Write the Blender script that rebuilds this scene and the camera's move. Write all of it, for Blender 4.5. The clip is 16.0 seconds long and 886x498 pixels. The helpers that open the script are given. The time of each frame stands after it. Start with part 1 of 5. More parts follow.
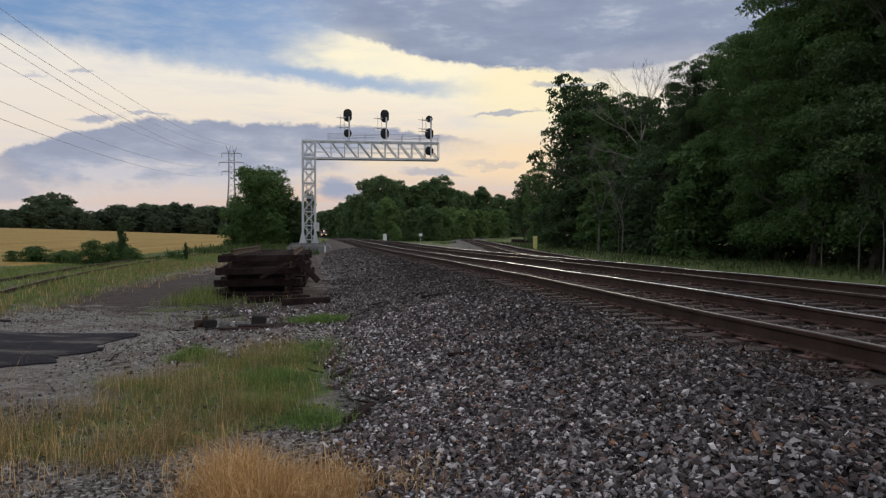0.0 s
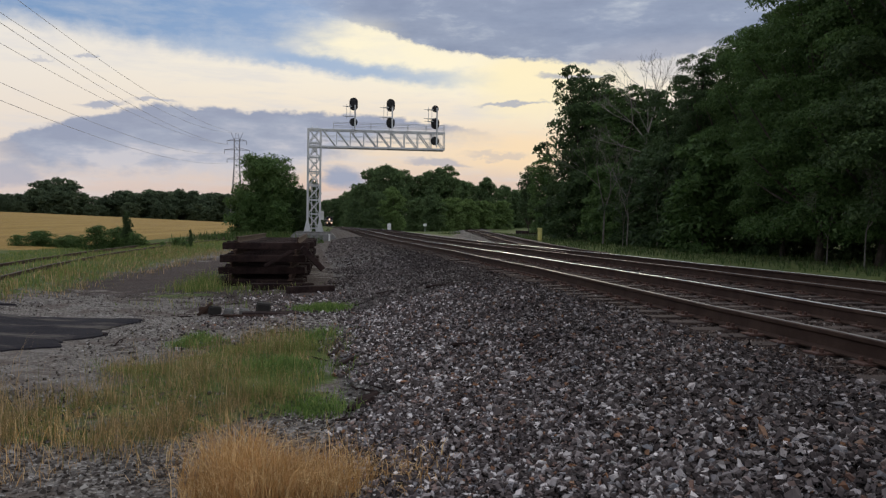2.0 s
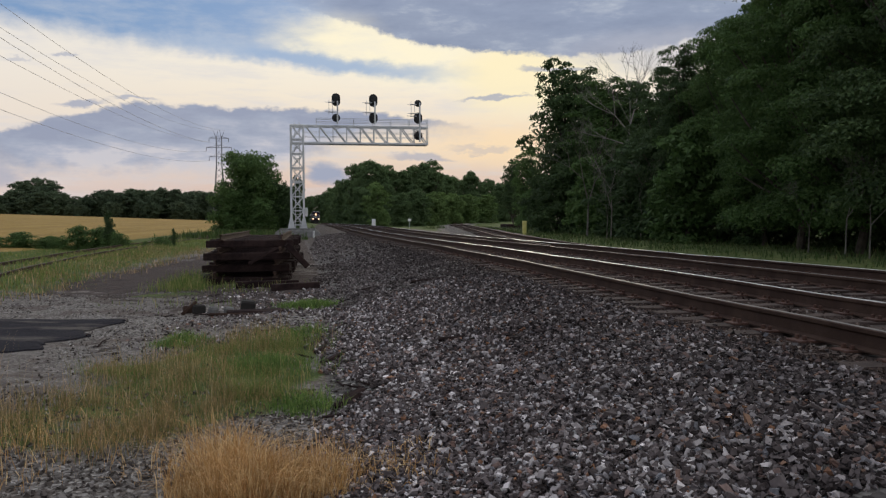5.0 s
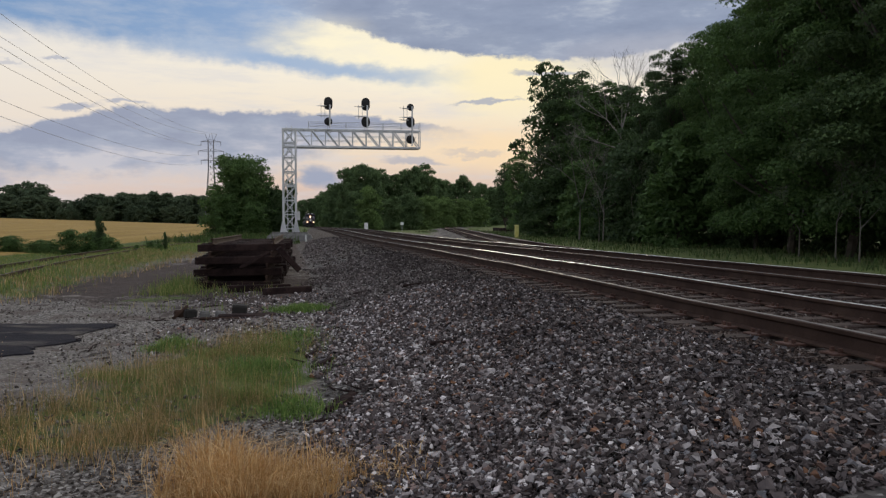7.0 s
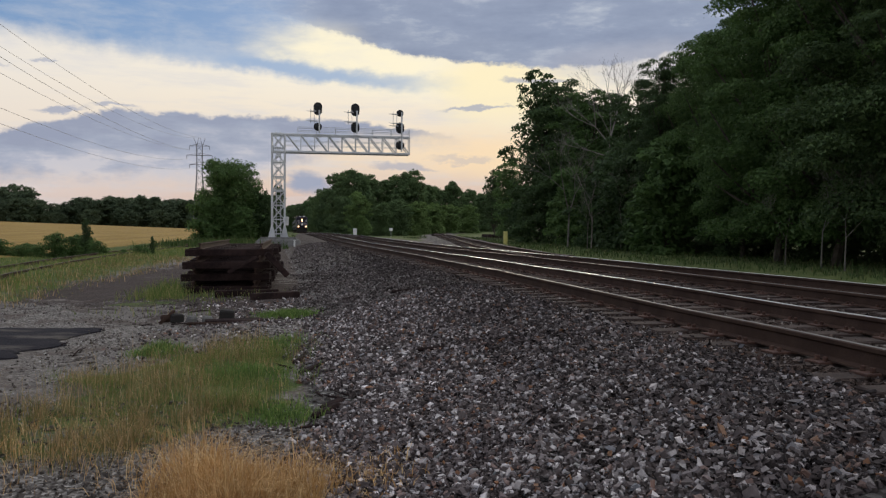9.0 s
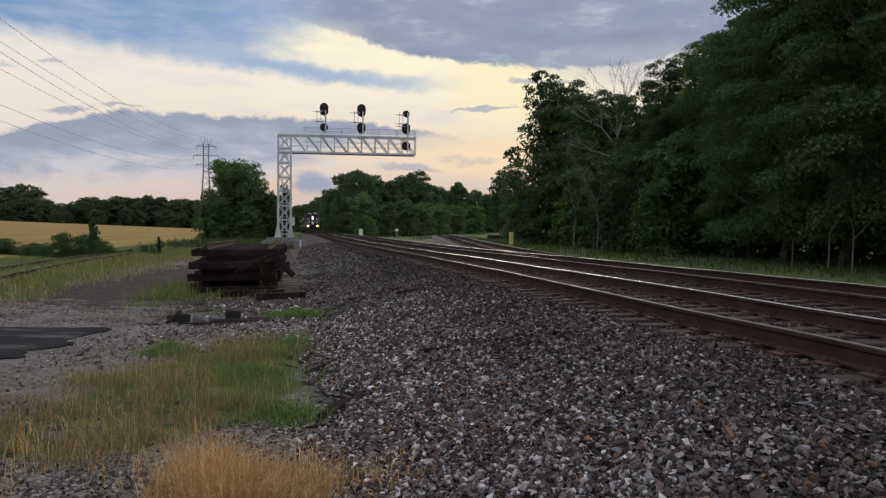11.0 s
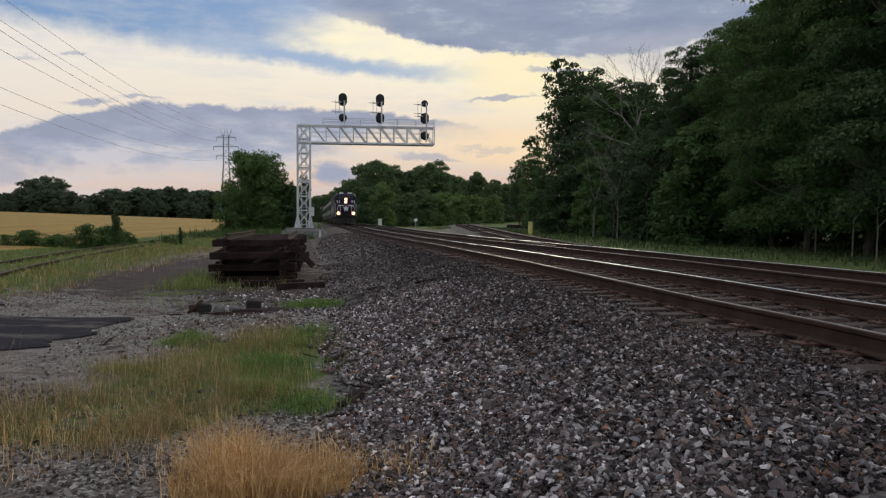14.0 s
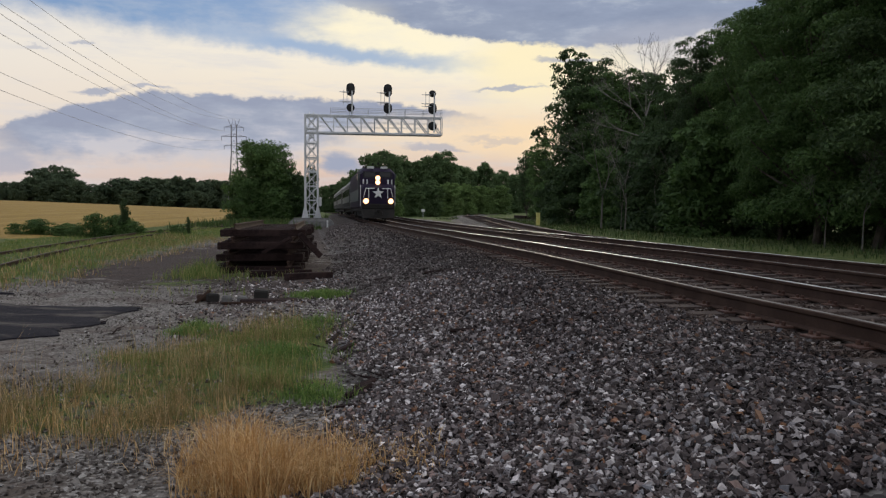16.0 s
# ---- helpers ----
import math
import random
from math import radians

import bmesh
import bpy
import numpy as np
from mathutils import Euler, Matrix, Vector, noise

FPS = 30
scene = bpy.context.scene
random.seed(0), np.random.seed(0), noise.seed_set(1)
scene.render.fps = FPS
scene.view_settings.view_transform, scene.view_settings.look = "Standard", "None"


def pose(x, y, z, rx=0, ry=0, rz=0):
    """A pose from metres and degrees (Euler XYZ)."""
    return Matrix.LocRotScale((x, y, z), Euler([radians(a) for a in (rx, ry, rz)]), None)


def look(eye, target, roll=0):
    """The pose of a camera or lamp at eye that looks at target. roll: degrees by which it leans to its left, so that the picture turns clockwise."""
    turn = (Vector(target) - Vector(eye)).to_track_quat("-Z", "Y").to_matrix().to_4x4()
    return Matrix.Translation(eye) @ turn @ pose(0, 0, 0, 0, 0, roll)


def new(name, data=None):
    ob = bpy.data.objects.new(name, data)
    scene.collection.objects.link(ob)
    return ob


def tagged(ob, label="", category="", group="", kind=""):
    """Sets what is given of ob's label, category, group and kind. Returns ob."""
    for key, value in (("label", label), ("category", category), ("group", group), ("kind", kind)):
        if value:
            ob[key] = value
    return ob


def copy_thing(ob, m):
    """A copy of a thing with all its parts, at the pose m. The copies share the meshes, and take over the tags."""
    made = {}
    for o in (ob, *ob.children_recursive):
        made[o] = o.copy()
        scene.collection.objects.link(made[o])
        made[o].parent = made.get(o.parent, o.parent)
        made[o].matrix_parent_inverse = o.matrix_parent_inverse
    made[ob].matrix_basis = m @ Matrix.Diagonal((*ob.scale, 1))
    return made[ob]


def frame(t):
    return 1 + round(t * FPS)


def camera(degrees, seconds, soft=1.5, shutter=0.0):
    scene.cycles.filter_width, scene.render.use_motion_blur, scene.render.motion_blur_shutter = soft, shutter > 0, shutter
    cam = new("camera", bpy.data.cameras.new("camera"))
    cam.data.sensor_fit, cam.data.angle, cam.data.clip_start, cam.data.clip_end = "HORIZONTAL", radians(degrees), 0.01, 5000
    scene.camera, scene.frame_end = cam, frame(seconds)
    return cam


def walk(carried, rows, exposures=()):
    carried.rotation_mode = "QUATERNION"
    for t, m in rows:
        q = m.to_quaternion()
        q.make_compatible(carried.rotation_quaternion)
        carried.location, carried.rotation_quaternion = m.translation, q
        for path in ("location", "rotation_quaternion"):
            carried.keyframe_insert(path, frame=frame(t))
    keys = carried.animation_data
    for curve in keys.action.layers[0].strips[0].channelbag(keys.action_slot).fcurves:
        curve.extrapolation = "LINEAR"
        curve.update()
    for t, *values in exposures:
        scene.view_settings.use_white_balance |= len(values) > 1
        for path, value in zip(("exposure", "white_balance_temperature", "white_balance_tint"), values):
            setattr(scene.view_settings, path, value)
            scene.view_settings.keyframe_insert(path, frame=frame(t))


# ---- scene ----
cam = camera(60, 16.0, soft=1.3)


def aim(x, y, z, yaw, pitch, roll):
    """Camera pose from its place, heading right of north, tilt up and lean, in degrees."""
    a, p = radians(yaw), radians(pitch)
    way = Vector((math.sin(a) * math.cos(p), math.cos(a) * math.cos(p), math.sin(p)))
    return look((x, y, z), Vector((x, y, z)) + way * 50, roll)


# a standing, hand-held camera
walk(cam, [
    (0, aim(0, 0, 1.6, 7.75, -0.928, 0)),
    (0.5, aim(0.001, 0.009, 1.599, 7.76, -1.099, 0.234)),
    (1, aim(-0.006, 0.009, 1.597, 7.63, -1.408, 0.331)),
    (1.5, aim(-0.01, 0.024, 1.594, 7.436, -1.451, 0.546)),
    (2, aim(-0.016, 0.026, 1.594, 7.455, -1.648, 0.81)),
    (2.5, aim(-0.022, 0.033, 1.593, 7.118, -1.78, 0.568)),
    (3, aim(-0.027, 0.035, 1.591, 7.111, -1.86, 0.279)),
    (3.5, aim(-0.016, 0.042, 1.593, 7.81, -1.985, 0.002)),
    (4, aim(-0.014, 0.046, 1.592, 8.126, -2.085, -0.131)),
    (6.5, aim(0.003, 0.025, 1.596, 9.1, -1.847, -0.024)),
    (7, aim(0.002, 0.023, 1.597, 9.124, -1.77, -0.128)),
    (7.5, aim(0.007, 0.018, 1.598, 9.227, -1.673, -0.122)),
    (8, aim(0.007, 0.024, 1.598, 9.366, -1.482, -0.026)),
    (8.5, aim(0.01, 0.022, 1.598, 9.623, -1.376, 0.114)),
    (9, aim(0.005, 0.019, 1.599, 9.96, -1.311, 0.273)),
    (11.5, aim(-0.004, 0.022, 1.598, 9.301, -1.232, 0.385)),
    (12, aim(-0.009, 0.019, 1.597, 8.963, -1.193, 0.243)),
    (12.5, aim(-0.007, 0.018, 1.599, 8.816, -1.193, 0.24)),
    (13, aim(0.003, 0.018, 1.599, 8.9, -1.356, 0.177)),
    (13.5, aim(0.002, 0.005, 1.6, 8.553, -1.65, 0.168)),
    (14, aim(0.007, 0.009, 1.599, 8.113, -2.031, 0.195)),
    (14.5, aim(0.008, 0.009, 1.6, 8.061, -2.135, 0.043)),
    (15, aim(0.005, 0.008, 1.603, 7.716, -2.087, 0.019)),
    (15.5, aim(0.001, 0.02, 1.602, 7.464, -2.348, 0.236)),
    (16, aim(0.001, 0.039, 1.602, 7.579, -2.74, 0.408)),
])


# ---- node helpers ----
class Nodes:
    def __init__(self, tree):
        self.t = tree
        tree.nodes.clear()

    def n(self, kind):
        return self.t.nodes.new(kind)

    def put(self, socket, v):
        if isinstance(v, bpy.types.NodeSocket):
            self.t.links.new(v, socket)
        elif isinstance(v, tuple) and len(v) == 3 and socket.type == "RGBA":
            socket.default_value = (*v, 1)
        else:
            socket.default_value = v

    def m(self, op, a, b=0.0, c=0.0):
        node = self.n("ShaderNodeMath")
        node.operation = op
        for s, v in zip(node.inputs, (a, b, c)):
            self.put(s, v)
        return node.outputs[0]

    def step(self, v, lo, hi, a=0.0, b=1.0):
        node = self.n("ShaderNodeMapRange")
        node.interpolation_type = "SMOOTHSTEP"
        for s, x in zip(node.inputs, (v, lo, hi, a, b)):
            self.put(s, x)
        return node.outputs[0]

    def mix(self, f, a, b, kind="MIX"):
        node = self.n("ShaderNodeMix")
        node.data_type, node.blend_type = "RGBA", kind
        self.put(node.inputs[0], f), self.put(node.inputs[6], a), self.put(node.inputs[7], b)
        return node.outputs[2]

    def noise(self, vec, scale, detail=4.0, rough=0.55, dist=0.0):
        node = self.n("ShaderNodeTexNoise")
        if vec is not None:
            self.put(node.inputs["Vector"], vec)
        self.put(node.inputs["Scale"], scale), self.put(node.inputs["Detail"], detail)
        self.put(node.inputs["Roughness"], rough), self.put(node.inputs["Distortion"], dist)
        return node.outputs[0]

    def ramp(self, f, stops):
        node = self.n("ShaderNodeValToRGB")
        e = node.color_ramp.elements
        while len(e) < len(stops):
            e.new(0.5)
        for el, (p, c) in zip(e, stops):
            el.position, el.color = p, (*c, 1)
        self.put(node.inputs[0], f)
        return node.outputs[0]

    def vec(self, x, y, z):
        node = self.n("ShaderNodeCombineXYZ")
        for s, v in zip(node.inputs, (x, y, z)):
            self.put(s, v)
        return node.outputs[0]


# ---- world: dusk sky with broken cloud ----
SUN_AZ, SUN_EL = 14.0, 8.0
world = bpy.data.worlds.new("dusk_sky")
scene.world = world
world.use_nodes = True
W = Nodes(world.node_tree)
d = W.n("ShaderNodeSeparateXYZ")
W.put(d.inputs[0], W.n("ShaderNodeTexCoord").outputs["Generated"])
az = W.m("DEGREES", W.m("ARCTAN2", d.outputs[0], d.outputs[1]))
el = W.m("DEGREES", W.m("ARCSINE", d.outputs[2]))
field_co = W.vec(W.m("MULTIPLY", az, 0.10), W.m("MULTIPLY", el, 0.30), 0.0)
n1 = W.noise(field_co, 1.0, 7.0, 0.6)
n2 = W.noise(W.vec(W.m("MULTIPLY", az, 0.10), W.m("MULTIPLY", el, 0.30), 7.3), 1.0, 7.0, 0.6)
fine = W.noise(W.vec(W.m("MULTIPLY", az, 0.22), W.m("MULTIPLY", el, 0.75), 3.1), 1.0, 6.0, 0.62)
puff = W.noise(W.vec(W.m("MULTIPLY", az, 0.8), W.m("MULTIPLY", el, 1.1), 9.0), 1.0, 5.0, 0.6)
waz = W.m("MULTIPLY_ADD", W.m("SUBTRACT", n1, 0.5), 9.0, az)
wel = W.m("MULTIPLY_ADD", W.m("SUBTRACT", n2, 0.5), 2.6, W.m("MULTIPLY_ADD", W.m("SUBTRACT", puff, 0.5), 0.9, el))


def blob(a0, e0, ra, re, soft, slant=0.0):
    """A soft patch of sky round heading a0 and height e0, with noisy edges."""
    da = W.m("DIVIDE", W.m("SUBTRACT", waz, a0), ra)
    e1 = W.m("MULTIPLY_ADD", W.m("SUBTRACT", az, a0), -slant, W.m("SUBTRACT", wel, e0))
    de = W.m("DIVIDE", e1, re)
    r = W.m("SQRT", W.m("ADD", W.m("MULTIPLY", da, da), W.m("MULTIPLY", de, de)))
    return W.step(r, 1 + soft, 1 - soft)


sky = W.n("ShaderNodeTexSky")
sky.sky_type, sky.sun_disc = "NISHITA", False
sky.sun_elevation, sky.sun_rotation = radians(SUN_EL), radians(SUN_AZ)
sky.air_density, sky.dust_density, sky.ozone_density = 1.0, 0.6, 2.0
clear = W.mix(0.6, W.mix(1.0, sky.outputs[0], (0.10, 0.10, 0.105), "MULTIPLY"), (0.15, 0.30, 0.60))
haze = W.ramp(W.m("DIVIDE", el, 45.0), [
    (0.0, (0.50, 0.40, 0.38)), (0.055, (0.70, 0.53, 0.45)), (0.12, (0.86, 0.71, 0.55)), (0.24, (0.93, 0.85, 0.71)),
    (0.33, (0.82, 0.80, 0.75)), (0.60, (0.80, 0.82, 0.86)), (1.0, (0.86, 0.90, 0.98))])
# the haze is warm towards the sunset and cool away from it
away = W.step(W.m("ABSOLUTE", W.m("SUBTRACT", az, 12.0)), 18.0, 120.0)
col = W.mix(W.m("MULTIPLY", away, W.step(el, 60.0, 20.0, 0.2, 0.7)), haze, (0.74, 0.79, 0.88))
left = W.step(az, 2.0, -24.0)
col = W.mix(W.m("MULTIPLY", left, 0.35), col, (0.74, 0.70, 0.70))
veil = W.step(W.noise(W.vec(W.m("MULTIPLY", az, 0.12), W.m("MULTIPLY", el, 0.75), 5.5), 1.0, 7.0, 0.62), 0.45, 0.68)
col = W.mix(W.m("MULTIPLY", veil, W.step(el, 30.0, 12.0, 0.0, 0.45)), col, (0.66, 0.66, 0.70))
ruff = W.m("ADD", W.m("MULTIPLY", W.m("SUBTRACT", puff, 0.5), 1.3), W.m("MULTIPLY", W.m("SUBTRACT", n2, 0.5), 1.8))
eln = W.m("ADD", el, ruff)
# clear blue on the left, its lower edge slanting down to the right, veiled by streaks
blue_edge = W.m("MULTIPLY_ADD", W.m("SUBTRACT", az, -22.0), -0.05, 12.4)
blue = W.step(W.m("SUBTRACT", eln, blue_edge), -0.5, 1.5)
blue = W.m("MULTIPLY", blue, W.step(W.m("ADD", waz, W.m("MULTIPLY", W.m("SUBTRACT", el, 12.0), -0.8)), 5.0, -5.0))
blue = W.m("MULTIPLY", blue, W.step(fine, 0.78, 0.36, 0.68, 1.0))
blue = W.m("MULTIPLY", blue, W.step(el, 40.0, 24.0))
col = W.mix(blue, col, clear)
# bright lit cloud
lit = W.m("MULTIPLY", blob(8.5, 12.4, 11.0, 2.4, 0.30, -0.06), W.step(fine, 0.25, 0.6, 0.6, 1.0))
col = W.mix(lit, col, (1.0, 0.91, 0.68))
col = W.mix(W.m("MULTIPLY", blob(14.5, 10.5, 4.5, 2.6, 0.6), 0.8), col, (1.0, 0.87, 0.56))
col = W.mix(W.m("MULTIPLY", blob(12.5, 5.8, 5.0, 1.3, 0.8), 0.6), col, (1.0, 0.74, 0.44))
# blue wedge under the lit cloud
col = W.mix(W.m("MULTIPLY", blob(-0.5, 11.55, 8.5, 0.6, 0.7, -0.085), 0.85), col, (0.30, 0.43, 0.64))
# dark cloud overhead, with a firm lower edge
low = W.m("MULTIPLY_ADD", W.m("MULTIPLY", W.m("SUBTRACT", az, 18.0), W.m("SUBTRACT", az, 18.0)), 0.0078, 11.9)
over = W.m("MULTIPLY", W.step(W.m("SUBTRACT", eln, low), -0.12, 0.32), W.step(W.m("SUBTRACT", waz, W.m("MULTIPLY", W.m("SUBTRACT", el, 14.0), -1.0)), -3.0, 5.0))
over = W.m("MULTIPLY", W.m("MULTIPLY", over, W.step(el, 30.0, 21.0)), W.step(az, 50.0, 30.0))
col = W.mix(W.m("MULTIPLY", over, 0.96), col, W.ramp(W.m("ADD", fine, W.m("MULTIPLY", W.m("SUBTRACT", n1, 0.5), 0.8)), [(0.25, (0.225, 0.275, 0.40)), (0.55, (0.285, 0.34, 0.47)), (0.72, (0.43, 0.48, 0.58)), (0.85, (0.60, 0.63, 0.67))]))
col = W.mix(W.m("MULTIPLY", blob(24.0, 12.0, 6.0, 1.4, 0.6), 0.5), col, (0.50, 0.50, 0.56))
# long grey bank with a firm top and a soft base
top = W.m("MULTIPLY_ADD", W.m("MULTIPLY", W.m("ADD", az, 6.0), W.m("ADD", az, 6.0)), -0.0042, 8.2)
top = W.m("SUBTRACT", top, W.m("MULTIPLY", W.m("POWER", W.m("MAXIMUM", W.m("SUBTRACT", -13.0, az), 0.0), 1.6), 0.055))
bottom = W.step(az, -7.0, 5.0, 3.2, 6.7)
bank = W.m("MULTIPLY", W.step(W.m("SUBTRACT", W.m("MULTIPLY_ADD", ruff, 0.85, el), top), 0.22, -0.12), W.step(W.m("SUBTRACT", eln, bottom), -0.9, 1.0))
bank = W.m("MULTIPLY", bank, W.m("MULTIPLY", W.step(waz, -26.0, -19.5), W.step(waz, 12.5, 6.5)))
col = W.mix(W.m("MULTIPLY", bank, 0.94), col, W.ramp(W.m("MULTIPLY_ADD", W.m("SUBTRACT", fine, 0.5), 2.6, W.m("MULTIPLY", W.m("SUBTRACT", top, el), 0.24)), [
    (0.0, (0.29, 0.33, 0.45)), (0.4, (0.34, 0.385, 0.50)), (0.75, (0.44, 0.465, 0.56)), (1.0, (0.58, 0.57, 0.62))]))
for a0, e0, ra, re, k in ((-0.2, 3.5, 1.6, 0.9, 0.95), (12.6, 9.05, 2.4, 0.16, 0.75), (17.0, 11.0, 1.8, 0.22, 0.7), (-16.6, 8.1, 1.9, 0.2, 0.8), (-12.5, 8.35, 1.6, 0.16, 0.7),
                          (-17.0, 11.0, 0.6, 0.14, 0.6), (-22.5, 2.9, 2.0, 0.7, 0.6), (6.5, 4.9, 2.0, 0.28, 0.6), (10.5, 5.6, 2.2, 0.22, 0.35), (-20.0, 10.7, 1.0, 0.12, 0.4), (1.8, 3.0, 1.2, 0.6, 0.5)):
    col = W.mix(W.m("MULTIPLY", blob(a0, e0, ra, re, 0.45), k), col, (0.34, 0.38, 0.50))
back = W.n("ShaderNodeBackground")
W.put(back.inputs[0], col), W.put(back.inputs[1], 1.0)
W.t.links.new(back.outputs[0], W.n("ShaderNodeOutputWorld").inputs[0])

sun = new("sun", bpy.data.lights.new("sun", "SUN"))
sun.data.energy, sun.data.angle, sun.data.color = 0.6, radians(14), (1.0, 0.86, 0.66)
a, e = radians(SUN_AZ), radians(SUN_EL + 4)
sun.matrix_world = look((60 * math.sin(a), 60 * math.cos(a), 60), (60 * math.sin(a) - math.sin(a) * math.cos(e), 60 * math.cos(a) - math.cos(a) * math.cos(e), 60 - math.sin(e)))


# ---- materials ----
def material(name, rough=0.8, metal=0.0, spec=0.3):
    mat = bpy.data.materials.new(name)
    mat.use_nodes = True
    N = Nodes(mat.node_tree)
    b = N.n("ShaderNodeBsdfPrincipled")
    N.t.links.new(b.outputs[0], N.n("ShaderNodeOutputMaterial").inputs[0])
    N.put(b.inputs["Roughness"], rough), N.put(b.inputs["Metallic"], metal), N.put(b.inputs["Specular IOR Level"], spec)
    return mat, N, b


def bump(N, b, height, strength, distance):
    k = N.n("ShaderNodeBump")
    N.put(k.inputs["Strength"], strength), N.put(k.inputs["Distance"], distance), N.put(k.inputs["Height"], height)
    N.put(b.inputs["Normal"], k.outputs[0])


def co(N):
    return N.n("ShaderNodeTexCoord").outputs["Object"]


def worn(name, c1, c2, scale=4.0, rough=0.7, metal=0.0, fine=40.0, relief=0.003, spec=0.3):
    """Two tones in large patches, with a fine grain."""
    mat, N, b = material(name, rough, metal, spec)
    p = co(N)
    big, small = N.noise(p, scale, 6.0, 0.6), N.noise(p, fine, 4.0, 0.6)
    f = N.step(N.m("MULTIPLY_ADD", N.m("SUBTRACT", small, 0.5), 0.5, big), 0.32, 0.68)
    r = N.n("ShaderNodeObjectInfo").outputs["Random"]
    c = N.mix(f, c1, c2)
    N.put(b.inputs["Base Color"], N.mix(1.0, c, N.ramp(r, [(0.0, (0.8, 0.8, 0.8)), (1.0, (1.0, 1.0, 1.0))]), "MULTIPLY"))
    N.put(b.inputs["Roughness"], N.m("MULTIPLY_ADD", N.m("SUBTRACT", small, 0.5), 0.25, rough))
    bump(N, b, small, 0.5, relief)
    return mat


def islands(name, stops, rough=0.85, grain=30.0, thin=0.0, spec=0.25, whole=0.0, stain=False):
    """Colour by piece: each island its own tone. thin: light that shines through (leaves, blades)."""
    mat, N, b = material(name, rough, 0.0, spec)
    r = N.n("ShaderNodeNewGeometry").outputs["Random Per Island"]
    if whole:
        r = N.m("ADD", N.m("MULTIPLY", r, 1 - whole), N.m("MULTIPLY", N.n("ShaderNodeObjectInfo").outputs["Random"], whole))
    c = N.ramp(r, stops)
    g = N.noise(co(N), grain, 3.0, 0.6)
    c = N.mix(1.0, c, N.ramp(g, [(0.25, (0.72, 0.72, 0.72)), (0.75, (1.15, 1.15, 1.15))]), "MULTIPLY")
    if stain:
        k = N.noise(co(N), 0.8, 6.0, 0.68)
        c = N.mix(1.0, c, N.ramp(k, [(0.34, (0.50, 0.44, 0.45)), (0.46, (0.98, 0.95, 0.97)), (0.64, (1.3, 1.27, 1.28))]), "MULTIPLY")
        # brake dust thickens towards the rails
        q = N.n("ShaderNodeSeparateXYZ")
        N.put(q.inputs[0], co(N))
        across = N.m("MULTIPLY_ADD", N.m("MAXIMUM", N.m("SUBTRACT", q.outputs[1], 14.0), 0.0), 0.02, N.m("MULTIPLY_ADD", k, 0.9, q.outputs[0]))
        c = N.mix(1.0, c, N.ramp(N.step(across, 1.3, 3.2), [(0.0, (1.34, 1.30, 1.32)), (1.0, (0.68, 0.64, 0.645))]), "MULTIPLY")
    N.put(b.inputs["Base Color"], c)
    if thin:
        t = N.n("ShaderNodeBsdfTranslucent")
        N.put(t.inputs[0], c)
        s = N.n("ShaderNodeMixShader")
        N.put(s.inputs[0], thin), N.t.links.new(b.outputs[0], s.inputs[1]), N.t.links.new(t.outputs[0], s.inputs[2])
        out = [k for k in N.t.nodes if k.bl_idname == "ShaderNodeOutputMaterial"][0]
        N.t.links.new(s.outputs[0], out.inputs[0])
    return mat


def glow(name, color, strength):
    mat, N, b = material(name, 0.4)
    N.put(b.inputs["Base Color"], (0.8, 0.8, 0.8))
    N.put(b.inputs["Emission Color"], color), N.put(b.inputs["Emission Strength"], strength)
    return mat


STONE_TONES = [(0.0, (0.022, 0.018, 0.017)), (0.35, (0.058, 0.049, 0.046)), (0.6, (0.112, 0.100, 0.096)), (0.70, (0.18, 0.167, 0.16)), (0.71, (0.20, 0.11, 0.055)), (0.72, (0.17, 0.09, 0.05)), (0.73, (0.12, 0.082, 0.068)), (0.78, (0.19, 0.145, 0.125)), (0.80, (0.12, 0.13, 0.14)), (0.85, (0.23, 0.22, 0.21)), (0.94, (0.35, 0.345, 0.33)), (1.0, (0.56, 0.55, 0.53))]
M_STONE = islands("ballast_stone", STONE_TONES, 0.85, 60.0, stain=True)
M_STONE_FAR = islands("dusty_ballast", [(0.0, (0.03, 0.025, 0.023)), (0.5, (0.07, 0.061, 0.057)), (0.9, (0.13, 0.118, 0.11)), (1.0, (0.26, 0.25, 0.235))], 0.9, 60.0, stain=True)
M_STONE_OILY = islands("brake_dust_stone", [(0.0, (0.022, 0.014, 0.011)), (0.6, (0.055, 0.037, 0.030)), (0.92, (0.105, 0.075, 0.062)), (1.0, (0.26, 0.23, 0.21))], 0.9, 60.0)
M_GRIT = islands("road_gravel", [(0.0, (0.04, 0.032, 0.027)), (0.5, (0.095, 0.080, 0.072)), (0.85, (0.18, 0.162, 0.148)), (1.0, (0.38, 0.36, 0.335))], 0.9, 60.0)
M_RUST = worn("rusty_rail", (0.046, 0.028, 0.022), (0.074, 0.047, 0.036), 3.0, 0.85, 0.0, 60.0, 0.003, 0.1)
M_RAILHEAD = worn("polished_rail_head", (0.66, 0.66, 0.67), (0.86, 0.85, 0.83), 2.0, 0.36, 1.0, 40.0, 0.0005)
M_DULLHEAD = worn("scuffed_rail_head", (0.10, 0.088, 0.083), (0.17, 0.155, 0.145), 2.0, 0.5, 0.7, 40.0, 0.0005)
M_RUSTHEAD = worn("dull_rail_head", (0.06, 0.042, 0.034), (0.11, 0.08, 0.065), 2.0, 0.6, 0.2)
